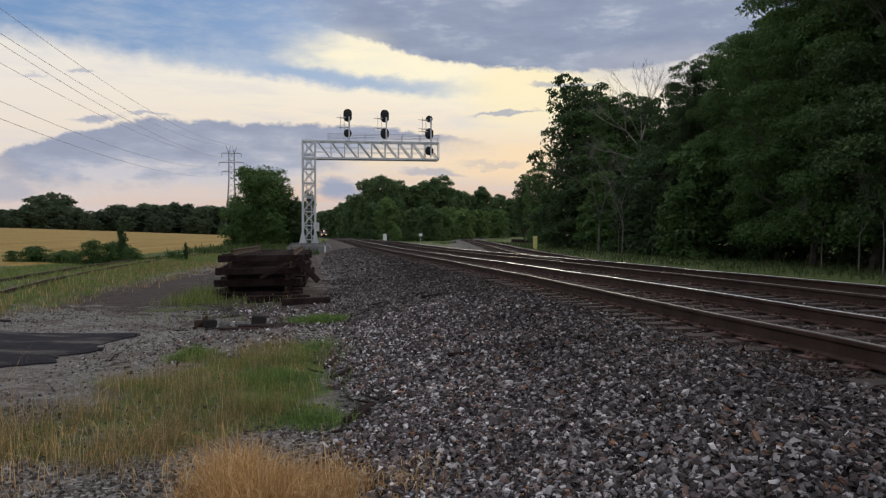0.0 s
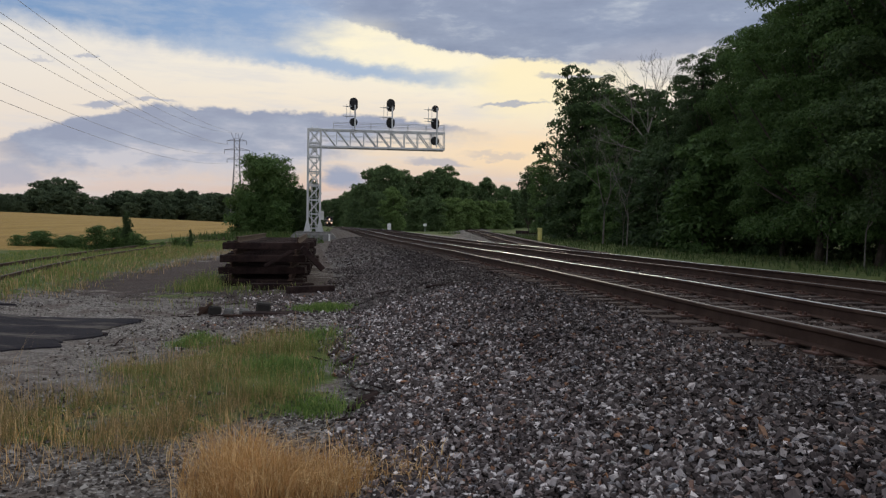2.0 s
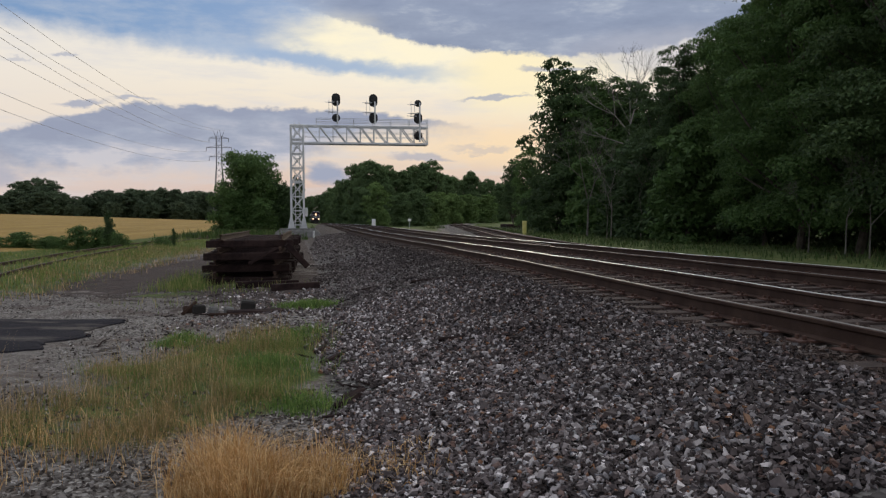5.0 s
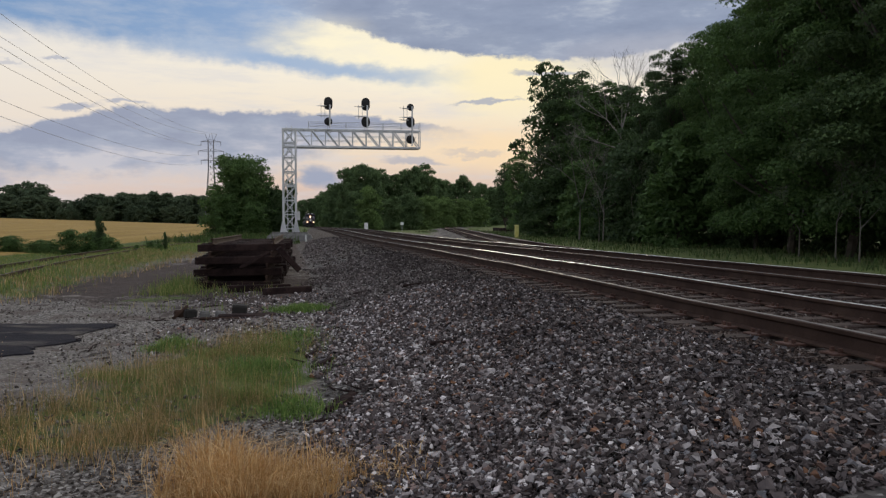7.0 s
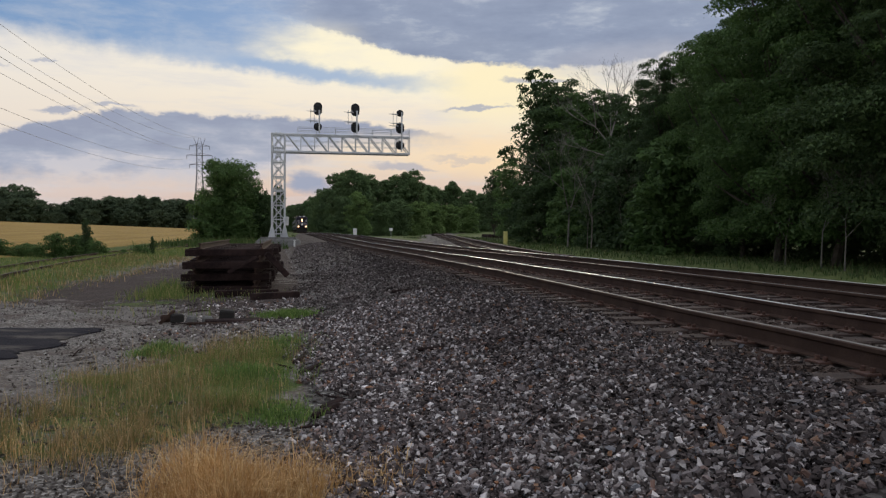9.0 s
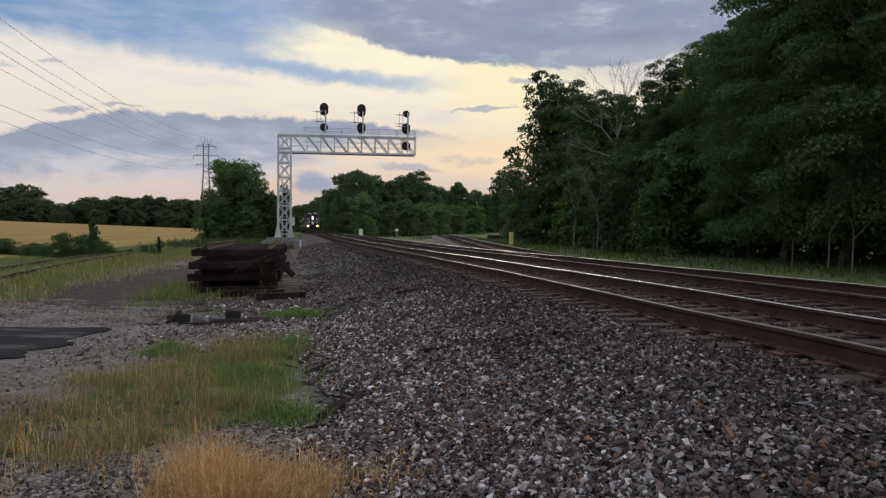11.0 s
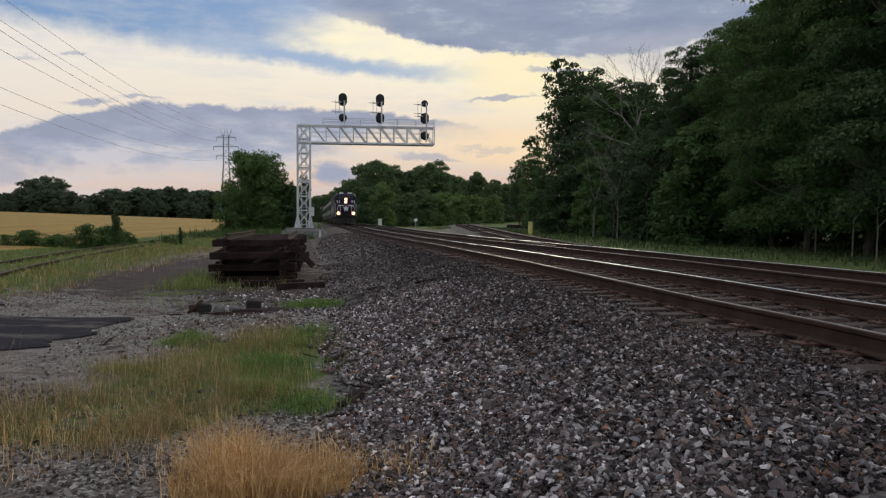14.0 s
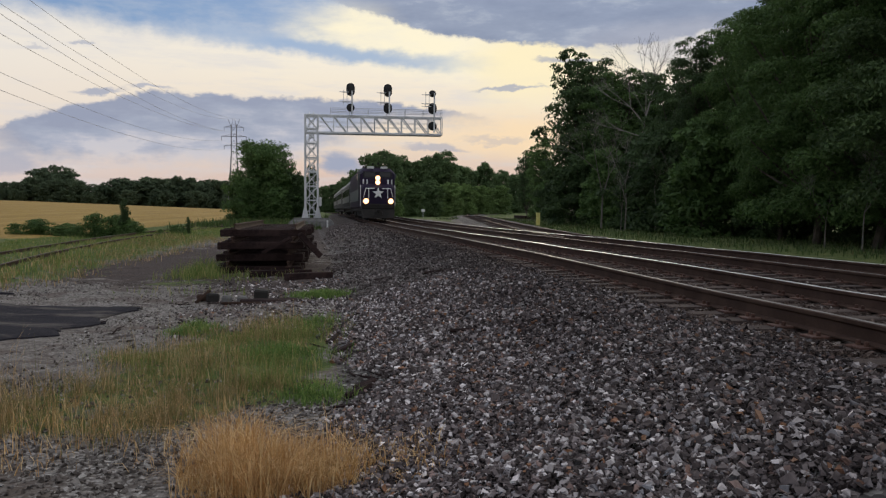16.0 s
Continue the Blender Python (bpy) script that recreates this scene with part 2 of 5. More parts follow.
M_TIE = worn("creosoted_timber", (0.026, 0.017, 0.015), (0.058, 0.039, 0.033), 5.0, 0.9, 0.0, 35.0, 0.006)
M_OLDTIE = worn("old_dark_timber", (0.016, 0.010, 0.010), (0.038, 0.024, 0.022), 4.0, 0.95, 0.0, 30.0, 0.008, 0.1)
M_PLATE = worn("rusted_plate", (0.060, 0.030, 0.023), (0.105, 0.055, 0.040), 8.0, 0.8)
M_GALV = worn("galvanised_steel", (0.52, 0.53, 0.55), (0.64, 0.65, 0.66), 1.5, 0.5, 0.15, 20.0, 0.001)
M_CONCRETE = worn("concrete", (0.26, 0.255, 0.25), (0.36, 0.35, 0.33), 3.0, 0.9)
M_OLDCONC = worn("stained_concrete", (0.09, 0.088, 0.085), (0.15, 0.145, 0.14), 3.0, 0.9)
M_BLACK = worn("matt_black_metal", (0.012, 0.012, 0.013), (0.022, 0.022, 0.023), 3.0, 0.55)
M_WHITE = worn("white_paint", (0.66, 0.66, 0.65), (0.78, 0.78, 0.76), 3.0, 0.5)
M_YELLOW = worn("yellow_paint", (0.62, 0.55, 0.16), (0.72, 0.66, 0.25), 3.0, 0.5)
M_PYLON = worn("weathered_steel", (0.16, 0.16, 0.17), (0.22, 0.22, 0.23), 1.0, 0.6, 0.3)
M_WIRE = worn("aluminium_wire", (0.36, 0.37, 0.40), (0.44, 0.45, 0.48), 1.0, 0.5, 0.3)
M_BARK = worn("bark", (0.045, 0.037, 0.030), (0.10, 0.083, 0.068), 2.0, 0.95, 0.0, 14.0, 0.02)
M_DEAD = worn("bleached_dead_wood", (0.12, 0.11, 0.095), (0.20, 0.185, 0.16), 2.0, 0.9, 0.0, 14.0, 0.01)
M_LEAF = islands("dark_leaf", [(0.0, (0.032, 0.056, 0.022)), (0.5, (0.055, 0.092, 0.034)), (0.85, (0.078, 0.125, 0.044)), (1.0, (0.11, 0.16, 0.06))], 0.7, 0.45, 0.36, 0.25, 0.35)
M_LEAF2 = islands("fresh_leaf", [(0.0, (0.045, 0.085, 0.022)), (0.5, (0.075, 0.135, 0.038)), (1.0, (0.12, 0.19, 0.06))], 0.7, 0.45, 0.36, 0.25, 0.3)
# aerial haze is put into this leaf colour: lighter and less saturated
M_LEAF3 = islands("haze_paled_leaf", [(0.0, (0.065, 0.105, 0.046)), (0.5, (0.10, 0.155, 0.064)), (1.0, (0.14, 0.20, 0.085))], 0.8, 0.2, 0.4, 0.2, 0.5)
M_LEAF4 = islands("hazel_leaf", [(0.0, (0.10, 0.165, 0.052)), (0.5, (0.145, 0.22, 0.072)), (1.0, (0.19, 0.27, 0.095))], 0.8, 0.2, 0.4, 0.2, 0.3)
M_LEAF5 = islands("dull_green_leaf", [(0.0, (0.055, 0.082, 0.046)), (0.5, (0.080, 0.112, 0.062)), (1.0, (0.11, 0.145, 0.080))], 0.8, 0.2, 0.4, 0.2, 0.5)
M_GRASS = islands("green_grass", [(0.0, (0.10, 0.155, 0.034)), (0.5, (0.17, 0.235, 0.06)), (0.8, (0.25, 0.26, 0.085)), (1.0, (0.42, 0.34, 0.15))], 0.7, 4.0, 0.3)
# darker copy of the green grass, with the trees' shade put into its colour
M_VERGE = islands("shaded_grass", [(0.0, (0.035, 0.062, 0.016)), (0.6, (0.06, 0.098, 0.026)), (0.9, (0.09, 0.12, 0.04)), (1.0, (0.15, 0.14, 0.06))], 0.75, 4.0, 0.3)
M_LUSH = islands("lush_grass", [(0.0, (0.075, 0.135, 0.03)), (0.6, (0.14, 0.23, 0.055)), (1.0, (0.24, 0.30, 0.095))], 0.7, 4.0, 0.3)
M_STRAW = islands("dry_straw", [(0.0, (0.34, 0.19, 0.075)), (0.5, (0.57, 0.335, 0.13)), (1.0, (0.84, 0.63, 0.35))], 0.75, 4.0, 0.3)
M_MIXED = islands("half_dry_grass", [(0.0, (0.11, 0.125, 0.04)), (0.35, (0.22, 0.18, 0.07)), (0.7, (0.38, 0.25, 0.12)), (1.0, (0.64, 0.46, 0.27))], 0.75, 4.0, 0.3)


def asphalt_material():
    mat, N, b = material("old_asphalt", 0.95, 0.0, 0.08)
    p = co(N)
    k = N.n("ShaderNodeMapping")
    N.put(k.inputs[0], p)
    k.inputs["Scale"].default_value = (0.45, 1.6, 1.0)
    dust = N.step(N.noise(k.outputs[0], 1.1, 8.0, 0.7), 0.50, 0.64, 0.0, 0.8)
    g = N.noise(p, 70.0, 3.0, 0.6)
    c = N.mix(g, (0.014, 0.013, 0.017), (0.030, 0.028, 0.033))
    N.put(b.inputs["Base Color"], N.mix(dust, c, N.mix(g, (0.07, 0.06, 0.053), (0.15, 0.135, 0.12))))
    bump(N, b, g, 0.6, 0.01)
    return mat


M_ASPHALT = asphalt_material()
M_LOCO = worn("dark_violet_blue_paint", (0.013, 0.008, 0.024), (0.020, 0.012, 0.032), 1.0, 0.5, 0.0, 20.0, 0.0005, 0.12)
M_COACH = worn("dull_stainless_panels", (0.075, 0.092, 0.095), (0.11, 0.125, 0.13), 1.0, 0.45, 0.3, 12.0, 0.001)
M_COACHROOF = worn("pale_roof_paint", (0.45, 0.47, 0.47), (0.55, 0.56, 0.56), 1.0, 0.5)
M_UNDER = worn("grimy_underframe", (0.012, 0.011, 0.010), (0.025, 0.022, 0.02), 2.0, 0.85)
M_HEAD = glow("headlight_glow", (1.0, 0.68, 0.36), 4.0)
M_DITCH = glow("ditch_light_glow", (1.0, 0.62, 0.30), 4.0)
# emissive orange for added discs that imitate the bloom round the lamps
M_HALO = glow("lamp_halo_glow", (1.0, 0.42, 0.13), 2.4)
M_GLASS = worn("dark_window_glass", (0.010, 0.011, 0.013), (0.014, 0.015, 0.018), 1.0, 0.08, 0.0, 5.0, 0.0, 0.3)


def stone_one():
    mat, N, b = material("ballast_stone_single", 0.85, 0.0, 0.25)
    c = N.ramp(N.n("ShaderNodeObjectInfo").outputs["Random"], STONE_TONES)
    g = N.noise(co(N), 60.0, 3.0, 0.6)
    N.put(b.inputs["Base Color"], N.mix(1.0, c, N.ramp(g, [(0.25, (0.72, 0.72, 0.72)), (0.75, (1.15, 1.15, 1.15))]), "MULTIPLY"))
    bump(N, b, g, 0.5, 0.003)
    return mat


M_STONE_ONE = stone_one()


def ground_material():
    """Gravel, ballast, turf, dark dirt and ripe field, blended by the zone attributes with ragged edges."""
    mat, N, b = material("ground_cover", 0.95, 0.0, 0.2)
    p = co(N)
    z1, z2 = N.n("ShaderNodeAttribute"), N.n("ShaderNodeAttribute")
    z1.attribute_name, z2.attribute_name = "zone", "zone_b"
    sa, sb = N.n("ShaderNodeSeparateColor"), N.n("ShaderNodeSeparateColor")
    N.put(sa.inputs[0], z1.outputs["Color"]), N.put(sb.inputs[0], z2.outputs["Color"])
    rag = N.m("SUBTRACT", N.noise(p, 1.3, 8.0, 0.68), 0.5)

    def zone(s, k=0.9):
        return N.step(N.m("MULTIPLY_ADD", rag, k * 2.6, s), 0.36, 0.64)

    v = N.n("ShaderNodeTexVoronoi")
    N.put(v.inputs["Vector"], p), N.put(v.inputs["Scale"], 24.0)
    vs = N.n("ShaderNodeSeparateColor")
    N.put(vs.inputs[0], v.outputs["Color"])
    v2 = N.n("ShaderNodeTexVoronoi")
    N.put(v2.inputs["Vector"], p), N.put(v2.inputs["Scale"], 40.0)
    vs2 = N.n("ShaderNodeSeparateColor")
    N.put(vs2.inputs[0], v2.outputs["Color"])
    big, mid = N.noise(p, 0.35, 6.0, 0.6), N.noise(p, 4.0, 6.0, 0.65)
    road = N.ramp(vs2.outputs[0], [(0.0, (0.055, 0.048, 0.043)), (0.5, (0.14, 0.125, 0.113)), (0.85, (0.24, 0.22, 0.20)), (1.0, (0.38, 0.355, 0.33))])
    road = N.mix(N.step(big, 0.42, 0.6, 0.0, 0.75), road, N.mix(N.step(mid, 0.35, 0.65), (0.085, 0.07, 0.06), (0.20, 0.18, 0.165)))
    road = N.mix(N.step(N.noise(p, 0.8, 8.0, 0.72), 0.50, 0.60, 0.0, 0.8), road, N.mix(mid, (0.045, 0.034, 0.028), (0.13, 0.10, 0.082)))
    stones = N.ramp(vs.outputs[0], [(0.0, (0.024, 0.021, 0.020)), (0.5, (0.075, 0.068, 0.064)), (0.9, (0.16, 0.15, 0.14)), (1.0, (0.30, 0.29, 0.275))])
    turf = N.ramp(N.noise(p, 2.2, 8.0, 0.7), [(0.3, (0.036, 0.054, 0.016)), (0.5, (0.075, 0.104, 0.028)), (0.68, (0.15, 0.142, 0.056)), (0.8, (0.17, 0.13, 0.07))])
    dirt = N.ramp(N.noise(p, 3.0, 8.0, 0.7), [(0.3, (0.020, 0.013, 0.012)), (0.7, (0.062, 0.042, 0.036))])
    wheat_p = N.n("ShaderNodeMapping")
    N.put(wheat_p.inputs[0], p)
    wheat_p.inputs["Scale"].default_value, wheat_p.inputs["Rotation"].default_value = (1.0, 0.06, 1.0), (0, 0, 0.5)
    wheat = N.ramp(N.m("ADD", N.m("MULTIPLY", N.noise(wheat_p.outputs[0], 0.5, 6.0, 0.7), 0.6), N.m("MULTIPLY", N.noise(p, 3.0, 4.0, 0.7), 0.4)),
                   [(0.35, (0.20, 0.125, 0.034)), (0.5, (0.285, 0.185, 0.052)), (0.66, (0.37, 0.25, 0.08))])
    c = N.mix(N.m("MULTIPLY", zone(sb.outputs[0], 1.5), 0.9), road, dirt)
    stones = N.mix(N.m("MULTIPLY", sb.outputs[1], 0.75), stones, (0.055, 0.042, 0.036))
    c = N.mix(zone(sa.outputs[0], 0.5), c, stones)
    c = N.mix(zone(sa.outputs[1]), c, turf)
    c = N.mix(zone(sa.outputs[2], 0.4), c, wheat)
    N.put(b.inputs["Base Color"], c)
    bump(N, b, N.m("ADD", v.outputs["Distance"], N.m("MULTIPLY", mid, 0.6)), 0.8, 0.03)
    return mat


M_GROUND = ground_material()


# ---- mesh helpers ----
class Build:
    """Collects vertices and faces of one mesh."""

    def __init__(self):
        self.v, self.f = [], []

    def add(self, verts, faces):
        k = len(self.v)
        self.v += [tuple(p) for p in verts]
        self.f += [tuple(i + k for i in q) for q in faces]
        return self

    def box(self, c, s, m=None, bevel=0.0):
        """A box with chamfered upright edges and top."""
        x, y, z = s[0] / 2, s[1] / 2, s[2] / 2
        m = m or Matrix()
        if bevel:
            g = bevel
            ring = lambda a, b2, h: [(a - g, b2, h), (a, b2 - g, h), (a, -b2 + g, h), (a - g, -b2, h), (-a + g, -b2, h), (-a, -b2 + g, h), (-a, b2 - g, h), (-a + g, b2, h)]
            pts = ring(x - g * 0.6, y - g * 0.6, -z) + ring(x, y, -z + g) + ring(x, y, z - g) + ring(x - g * 0.6, y - g * 0.6, z)
            faces = [tuple(range(8)), tuple(range(31, 23, -1))]
            for r in range(3):
                for i in range(8):
                    j = (i + 1) % 8
                    faces.append((r * 8 + j, r * 8 + i, r * 8 + 8 + i, r * 8 + 8 + j))
        else:
            pts = [(-x, -y, -z), (x, -y, -z), (x, y, -z), (-x, y, -z), (-x, -y, z), (x, -y, z), (x, y, z), (-x, y, z)]
            faces = [(0, 3, 2, 1), (4, 5, 6, 7), (0, 1, 5, 4), (1, 2, 6, 5), (2, 3, 7, 6), (3, 0, 4, 7)]
        return self.add([m @ Vector(p) + Vector(c) for p in pts], faces)

    def rod(self, p, q, r0, r1=None, n=6):
        p, q = Vector(p), Vector(q)
        r1 = r0 if r1 is None else r1
        turn = (q - p).to_track_quat("Z", "Y").to_matrix()
        pts = []
        for c, r in ((p, r0), (q, r1)):
            pts += [c + turn @ Vector((r * math.cos(6.2832 * i / n), r * math.sin(6.2832 * i / n), 0)) for i in range(n)]
        faces = [(i, (i + 1) % n, n + (i + 1) % n, n + i) for i in range(n)]
        return self.add(pts, faces + [tuple(range(n - 1, -1, -1)), tuple(range(n, 2 * n))])

    def loft(self, rings, closed=True, caps=True):
        n = len(rings[0])
        faces = []
        for r in range(len(rings) - 1):
            for i in range(n if closed else n - 1):
                j = (i + 1) % n
                faces.append((r * n + i, r * n + j, r * n + n + j, r * n + n + i))
        if caps and closed:
            faces += [tuple(range(n - 1, -1, -1)), tuple(range((len(rings) - 1) * n, len(rings) * n))]
        return self.add([p for r in rings for p in r], faces)

    def mesh(self, name):
        me = bpy.data.meshes.new(name)
        me.from_pydata(self.v, [], self.f)
        me.validate()
        bm = bmesh.new()
        bm.from_mesh(me)
        bmesh.ops.recalc_face_normals(bm, faces=bm.faces)
        bm.to_mesh(me)
        bm.free()
        return me


def arrays(name, verts, faces, smooth=False):
    """A mesh from numpy arrays; faces all with the same number of corners."""
    me = bpy.data.meshes.new(name)
    k = faces.shape[1]
    me.vertices.add(len(verts)), me.loops.add(faces.size), me.polygons.add(len(faces))
    me.vertices.foreach_set("co", verts.astype(np.float32).ravel())
    me.loops.foreach_set("vertex_index", faces.astype(np.int32).ravel())
    me.polygons.foreach_set("loop_start", np.arange(0, faces.size, k, dtype=np.int32))
    me.polygons.foreach_set("use_smooth", np.full(len(faces), smooth))
    me.update(calc_edges=True)
    return me


def part(name, shape, mat, parent=None, label="", at=None):
    me = shape.mesh(name) if isinstance(shape, Build) else shape
    if not me.materials:
        me.materials.append(mat)
    ob = new(name, me)
    ob.parent = parent
    if at is not None:
        ob.matrix_basis = at
    if label:
        tagged(ob, label)
    return ob


def thing(name, m, label, category, group="", kind=""):
    ob = new(name)
    ob.empty_display_size = 0.2
    ob.matrix_basis = m
    return tagged(ob, label, category, group, kind)


# ---- the plan ----
RAIL_TOP = 0.77


def ramp01(v, lo, hi):
    k = np.clip((v - lo) / (hi - lo), 0, 1)
    return k * k * (3 - 2 * k)


def main_line(s):
    """Across-place of the near track's centre line, s metres ahead: straight, then bending a little to the left."""
    s = np.asarray(s, float)
    k = np.clip(s - 8, 0, 26)
    return 4.83 - 0.045 * k * k / 52 - 0.045 * np.clip(s - 34, 0, 30) - 0.031 * np.clip(s - 64, 0, None)


def second_line(s):
    return main_line(s) + 3.5


def branch_line(s):
    s = np.asarray(s, float)
    k = np.clip(s - 18, 0, 16)
    return second_line(np.minimum(s, 18)) + 0.13 * (k * k / 32 + np.clip(s - 34, 0, None)) + 0.0006 * np.clip(s - 110, 0, None) ** 2


def siding_line(s):
    s = np.asarray(s, float)
    k = np.clip(s - 20, -14, 45)
    return -9.1 - 0.161 * k + 0.00294 * k * k + 0.104 * np.clip(s - 65, 0, None)


def rise(x, y):
    """Slow rise of the far ground."""
    west = np.clip(-x - 16, 0, 110)
    z = 0.035 * west + 0.0038 * np.clip(y - 55, 0, 220) * ramp01(-x, 11, 24) + 0.36 * ramp01(y, 34, 112)
    return z + 0.009 * np.clip(y - 150, 0, 250) * ramp01(x, 18, 50)


def ground_z(x, y):
    x, y = np.asarray(x, float), np.asarray(y, float)
    u = x - main_line(y)
    bed = 0.56 * ramp01(u, -4.9, -2.1) * (1 - ramp01(u, 5.6, 9.0)) + 0.22 * ramp01(u, 5.6, 9.0)
    b3 = x - branch_line(y)
    bed = np.maximum(bed, 0.56 * (1 - ramp01(np.abs(b3), 2.0, 5.0)) * ramp01(y, 20, 30))
    sd = 0.12 * (1 - ramp01(np.abs(x - siding_line(y)), 1.2, 3.2))
    lumps = 0.03 * np.sin(x * 1.7 + 0.4 * y) * np.sin(y * 0.9 + 0.6 * x) + 0.012 * np.sin(x * 5.1) * np.sin(y * 4.3 + x)
    ditch = -0.25 * np.exp(-((x + 13.6) / 1.3) ** 2) * ramp01(y, 10, 25)
    return bed + sd + rise(x, y) + ditch + lumps * (1 - 0.75 * ramp01(u, -2.6, -2.0) * (1 - ramp01(u, 5.2, 6.0)))


def gz(x, y):
    return float(ground_z(x, y))


def patchy(x, y, k=1.0):
    return 0.5 + 0.5 * np.sin(x * 3.1 * k + 1.3 * np.sin(y * 2.2 * k)) * np.sin(y * 2.6 * k + 1.7 * np.sin(x * 1.9 * k))


def tuft(x, y):
    """Tufts of a hand's width to half a metre."""
    return np.clip(0.15 + 0.6 * patchy(x, y) + 0.9 * (patchy(x + 2.2, y + 1.7, 3.3) - 0.45), 0, 1)


def strip_mask(x, y):
    """The tongue of grass beside the gravel road."""
    mid = -1.55 + 0.17 * (y - 6.5)
    half = np.where(y < 6.5, 1.35, 1.35 - 0.11 * (y - 6.5))
    x = x + 0.22 * np.sin(y * 2.3) + 0.12 * np.sin(y * 5.1 + 1) + 0.1 * np.sin(x * 4.0)
    m = 1 - ramp01(np.abs(x - mid), half * 0.6, half * 1.15)
    y = y + 0.25 * np.sin(x * 2.7)
    return m * ramp01(y, 5.3, 6.3) * (1 - ramp01(y, 9.8, 11.4))


def make_ground():
    grow = lambda a, b, n: a + (b - a) * (np.geomspace(1, 400, n) - 1) / 399
    xs = np.concatenate([-grow(30, 2600, 26)[::-1], np.arange(-29, -8, 0.7), np.arange(-8, 12, 0.16), np.arange(12, 32, 0.7), grow(32, 2600, 26)])
    ys = np.concatenate([-grow(8, 2600, 14)[::-1], np.arange(-7, 3, 0.8), np.arange(3, 26, 0.17), np.arange(26, 80, 0.8), grow(80, 3600, 44)])
    X, Y = np.meshgrid(xs, ys)
    Z = ground_z(X, Y)
    nx, ny = len(xs), len(ys)
    idx = np.arange(nx * ny).reshape(ny, nx)
    faces = np.stack([idx[:-1, :-1], idx[:-1, 1:], idx[1:, 1:], idx[1:, :-1]], -1).reshape(-1, 4)
    x, y = X.ravel(), Y.ravel()
    me = arrays("ground", np.stack([x, y, Z.ravel()], 1), faces, True)
    u = x - main_line(y)
    ballast = ramp01(u, -5.1, -4.6) * (1 - ramp01(u, 6.4, 7.6))
    ballast = np.maximum(ballast, (1 - ramp01(np.abs(x - branch_line(y)), 2.2, 3.4)) * ramp01(y, 20, 26))
    sid = 1 - ramp01(np.abs(x - siding_line(y)), 0.6, 2.6)
    grass = ramp01(-x, 5.4, 7.6 + 1.2 * ramp01(y, 18, 26)) * ramp01(y, 14.5, 19) * (1 - 0.35 * sid)
    grass = np.maximum(grass, ramp01(-x, 9.0, 11.0))
    grass = np.maximum(grass, 0.55 * np.exp(-(((x + 3.4) / 1.0) ** 2 + ((y - 17.5) / 1.2) ** 2)))
    grass = np.maximum(grass, ramp01(u, 8.6, 11.5))
    grass = np.where(np.abs(x - branch_line(y)) < 3.4, 0.0, grass)
    lot = np.exp(-(((x - 27) / 7) ** 2 + ((y - 118) / 26) ** 2))
    grass = grass * (1 - ramp01(lot, 0.35, 0.6))
    grass = np.maximum(grass, 0.75 * strip_mask(x, y))
    grass = np.maximum(grass, 0.7 * np.exp(-(((x + 0.5) / 0.6) ** 2 + ((y - 14.8) / 0.7) ** 2)))
    grass = np.maximum(grass, ramp01(y, 52, 75) * ramp01(-x, 1.2, 2.6))
    far = ramp01(y, 110, 150) * ramp01(np.abs(u - 1.7), 5.5, 8.0)
    grass = np.maximum(grass, far * (1 - ramp01(lot, 0.35, 0.6)) * (np.abs(x - branch_line(y)) > 3.4))
    field = ramp01(-x - 15.6 + 0.02 * np.clip(y - 40, 0, 100), 0.0, 2.0) * ramp01(y, 40, 46) * (1 - ramp01(y, 330, 350))
    oily = np.maximum(ramp01(u, -1.7, -1.2), ramp01(u, -5.5, -4.2) * ramp01(y, 24, 44)) * (1 - ramp01(u, 5.0, 6.0))
    dirt = 1.3 * np.exp(-(((x + 4.8) / 2.5) ** 2 + ((y - 21.5) / 3.4) ** 2)) + 0.8 * np.exp(-(((x + 3.6) / 1.6) ** 2 + ((y - 33) / 9) ** 2)) + 1.4 * np.exp(-(((x + 1.5) / 2.0) ** 2 + ((y - 19.5) / 3.4) ** 2)) + 1.5 * np.exp(-(((x + 1.2) / 1.8) ** 2 + ((y - 50) / 22) ** 2))
    dirt = np.clip(dirt + 0.9 * np.exp(-(((x + 5.6) / 1.5) ** 2 + ((y - 29) / 8) ** 2)) + 0.6 * lot, 0, 1)
    for nm, cols in (("zone", (ballast, grass, field)), ("zone_b", (np.clip(dirt, 0, 1), oily, dirt * 0))):
        at = me.attributes.new(nm, "FLOAT_COLOR", "POINT")
        at.data.foreach_set("color", np.stack([*cols, np.ones_like(x)], 1).astype(np.float32).ravel())
    return tagged(part("ground", me, M_GROUND), "grey gravel, ballast, rough turf and a ripe golden field", "ground", kind="structure")


ground = make_ground()


# ---- railway ----
RAIL = [(-0.068, 0), (-0.068, 0.012), (-0.012, 0.03), (-0.009, 0.12), (-0.034, 0.138), (-0.036, 0.165), (-0.026, 0.174), (0.026, 0.174), (0.036, 0.165), (0.034, 0.138), (0.009, 0.12), (0.012, 0.03), (0.068, 0.012), (0.068, 0)]
HEAD = [(-0.026, 0.1735), (-0.02, 0.1765), (-0.009, 0.1785), (0.009, 0.1785), (0.02, 0.1765), (0.026, 0.1735)]


def stations(s0, s1):
    return list(np.arange(s0, min(s1, 70), 2.0)) + list(np.arange(max(s0, 70), s1 + 6, 6.0))


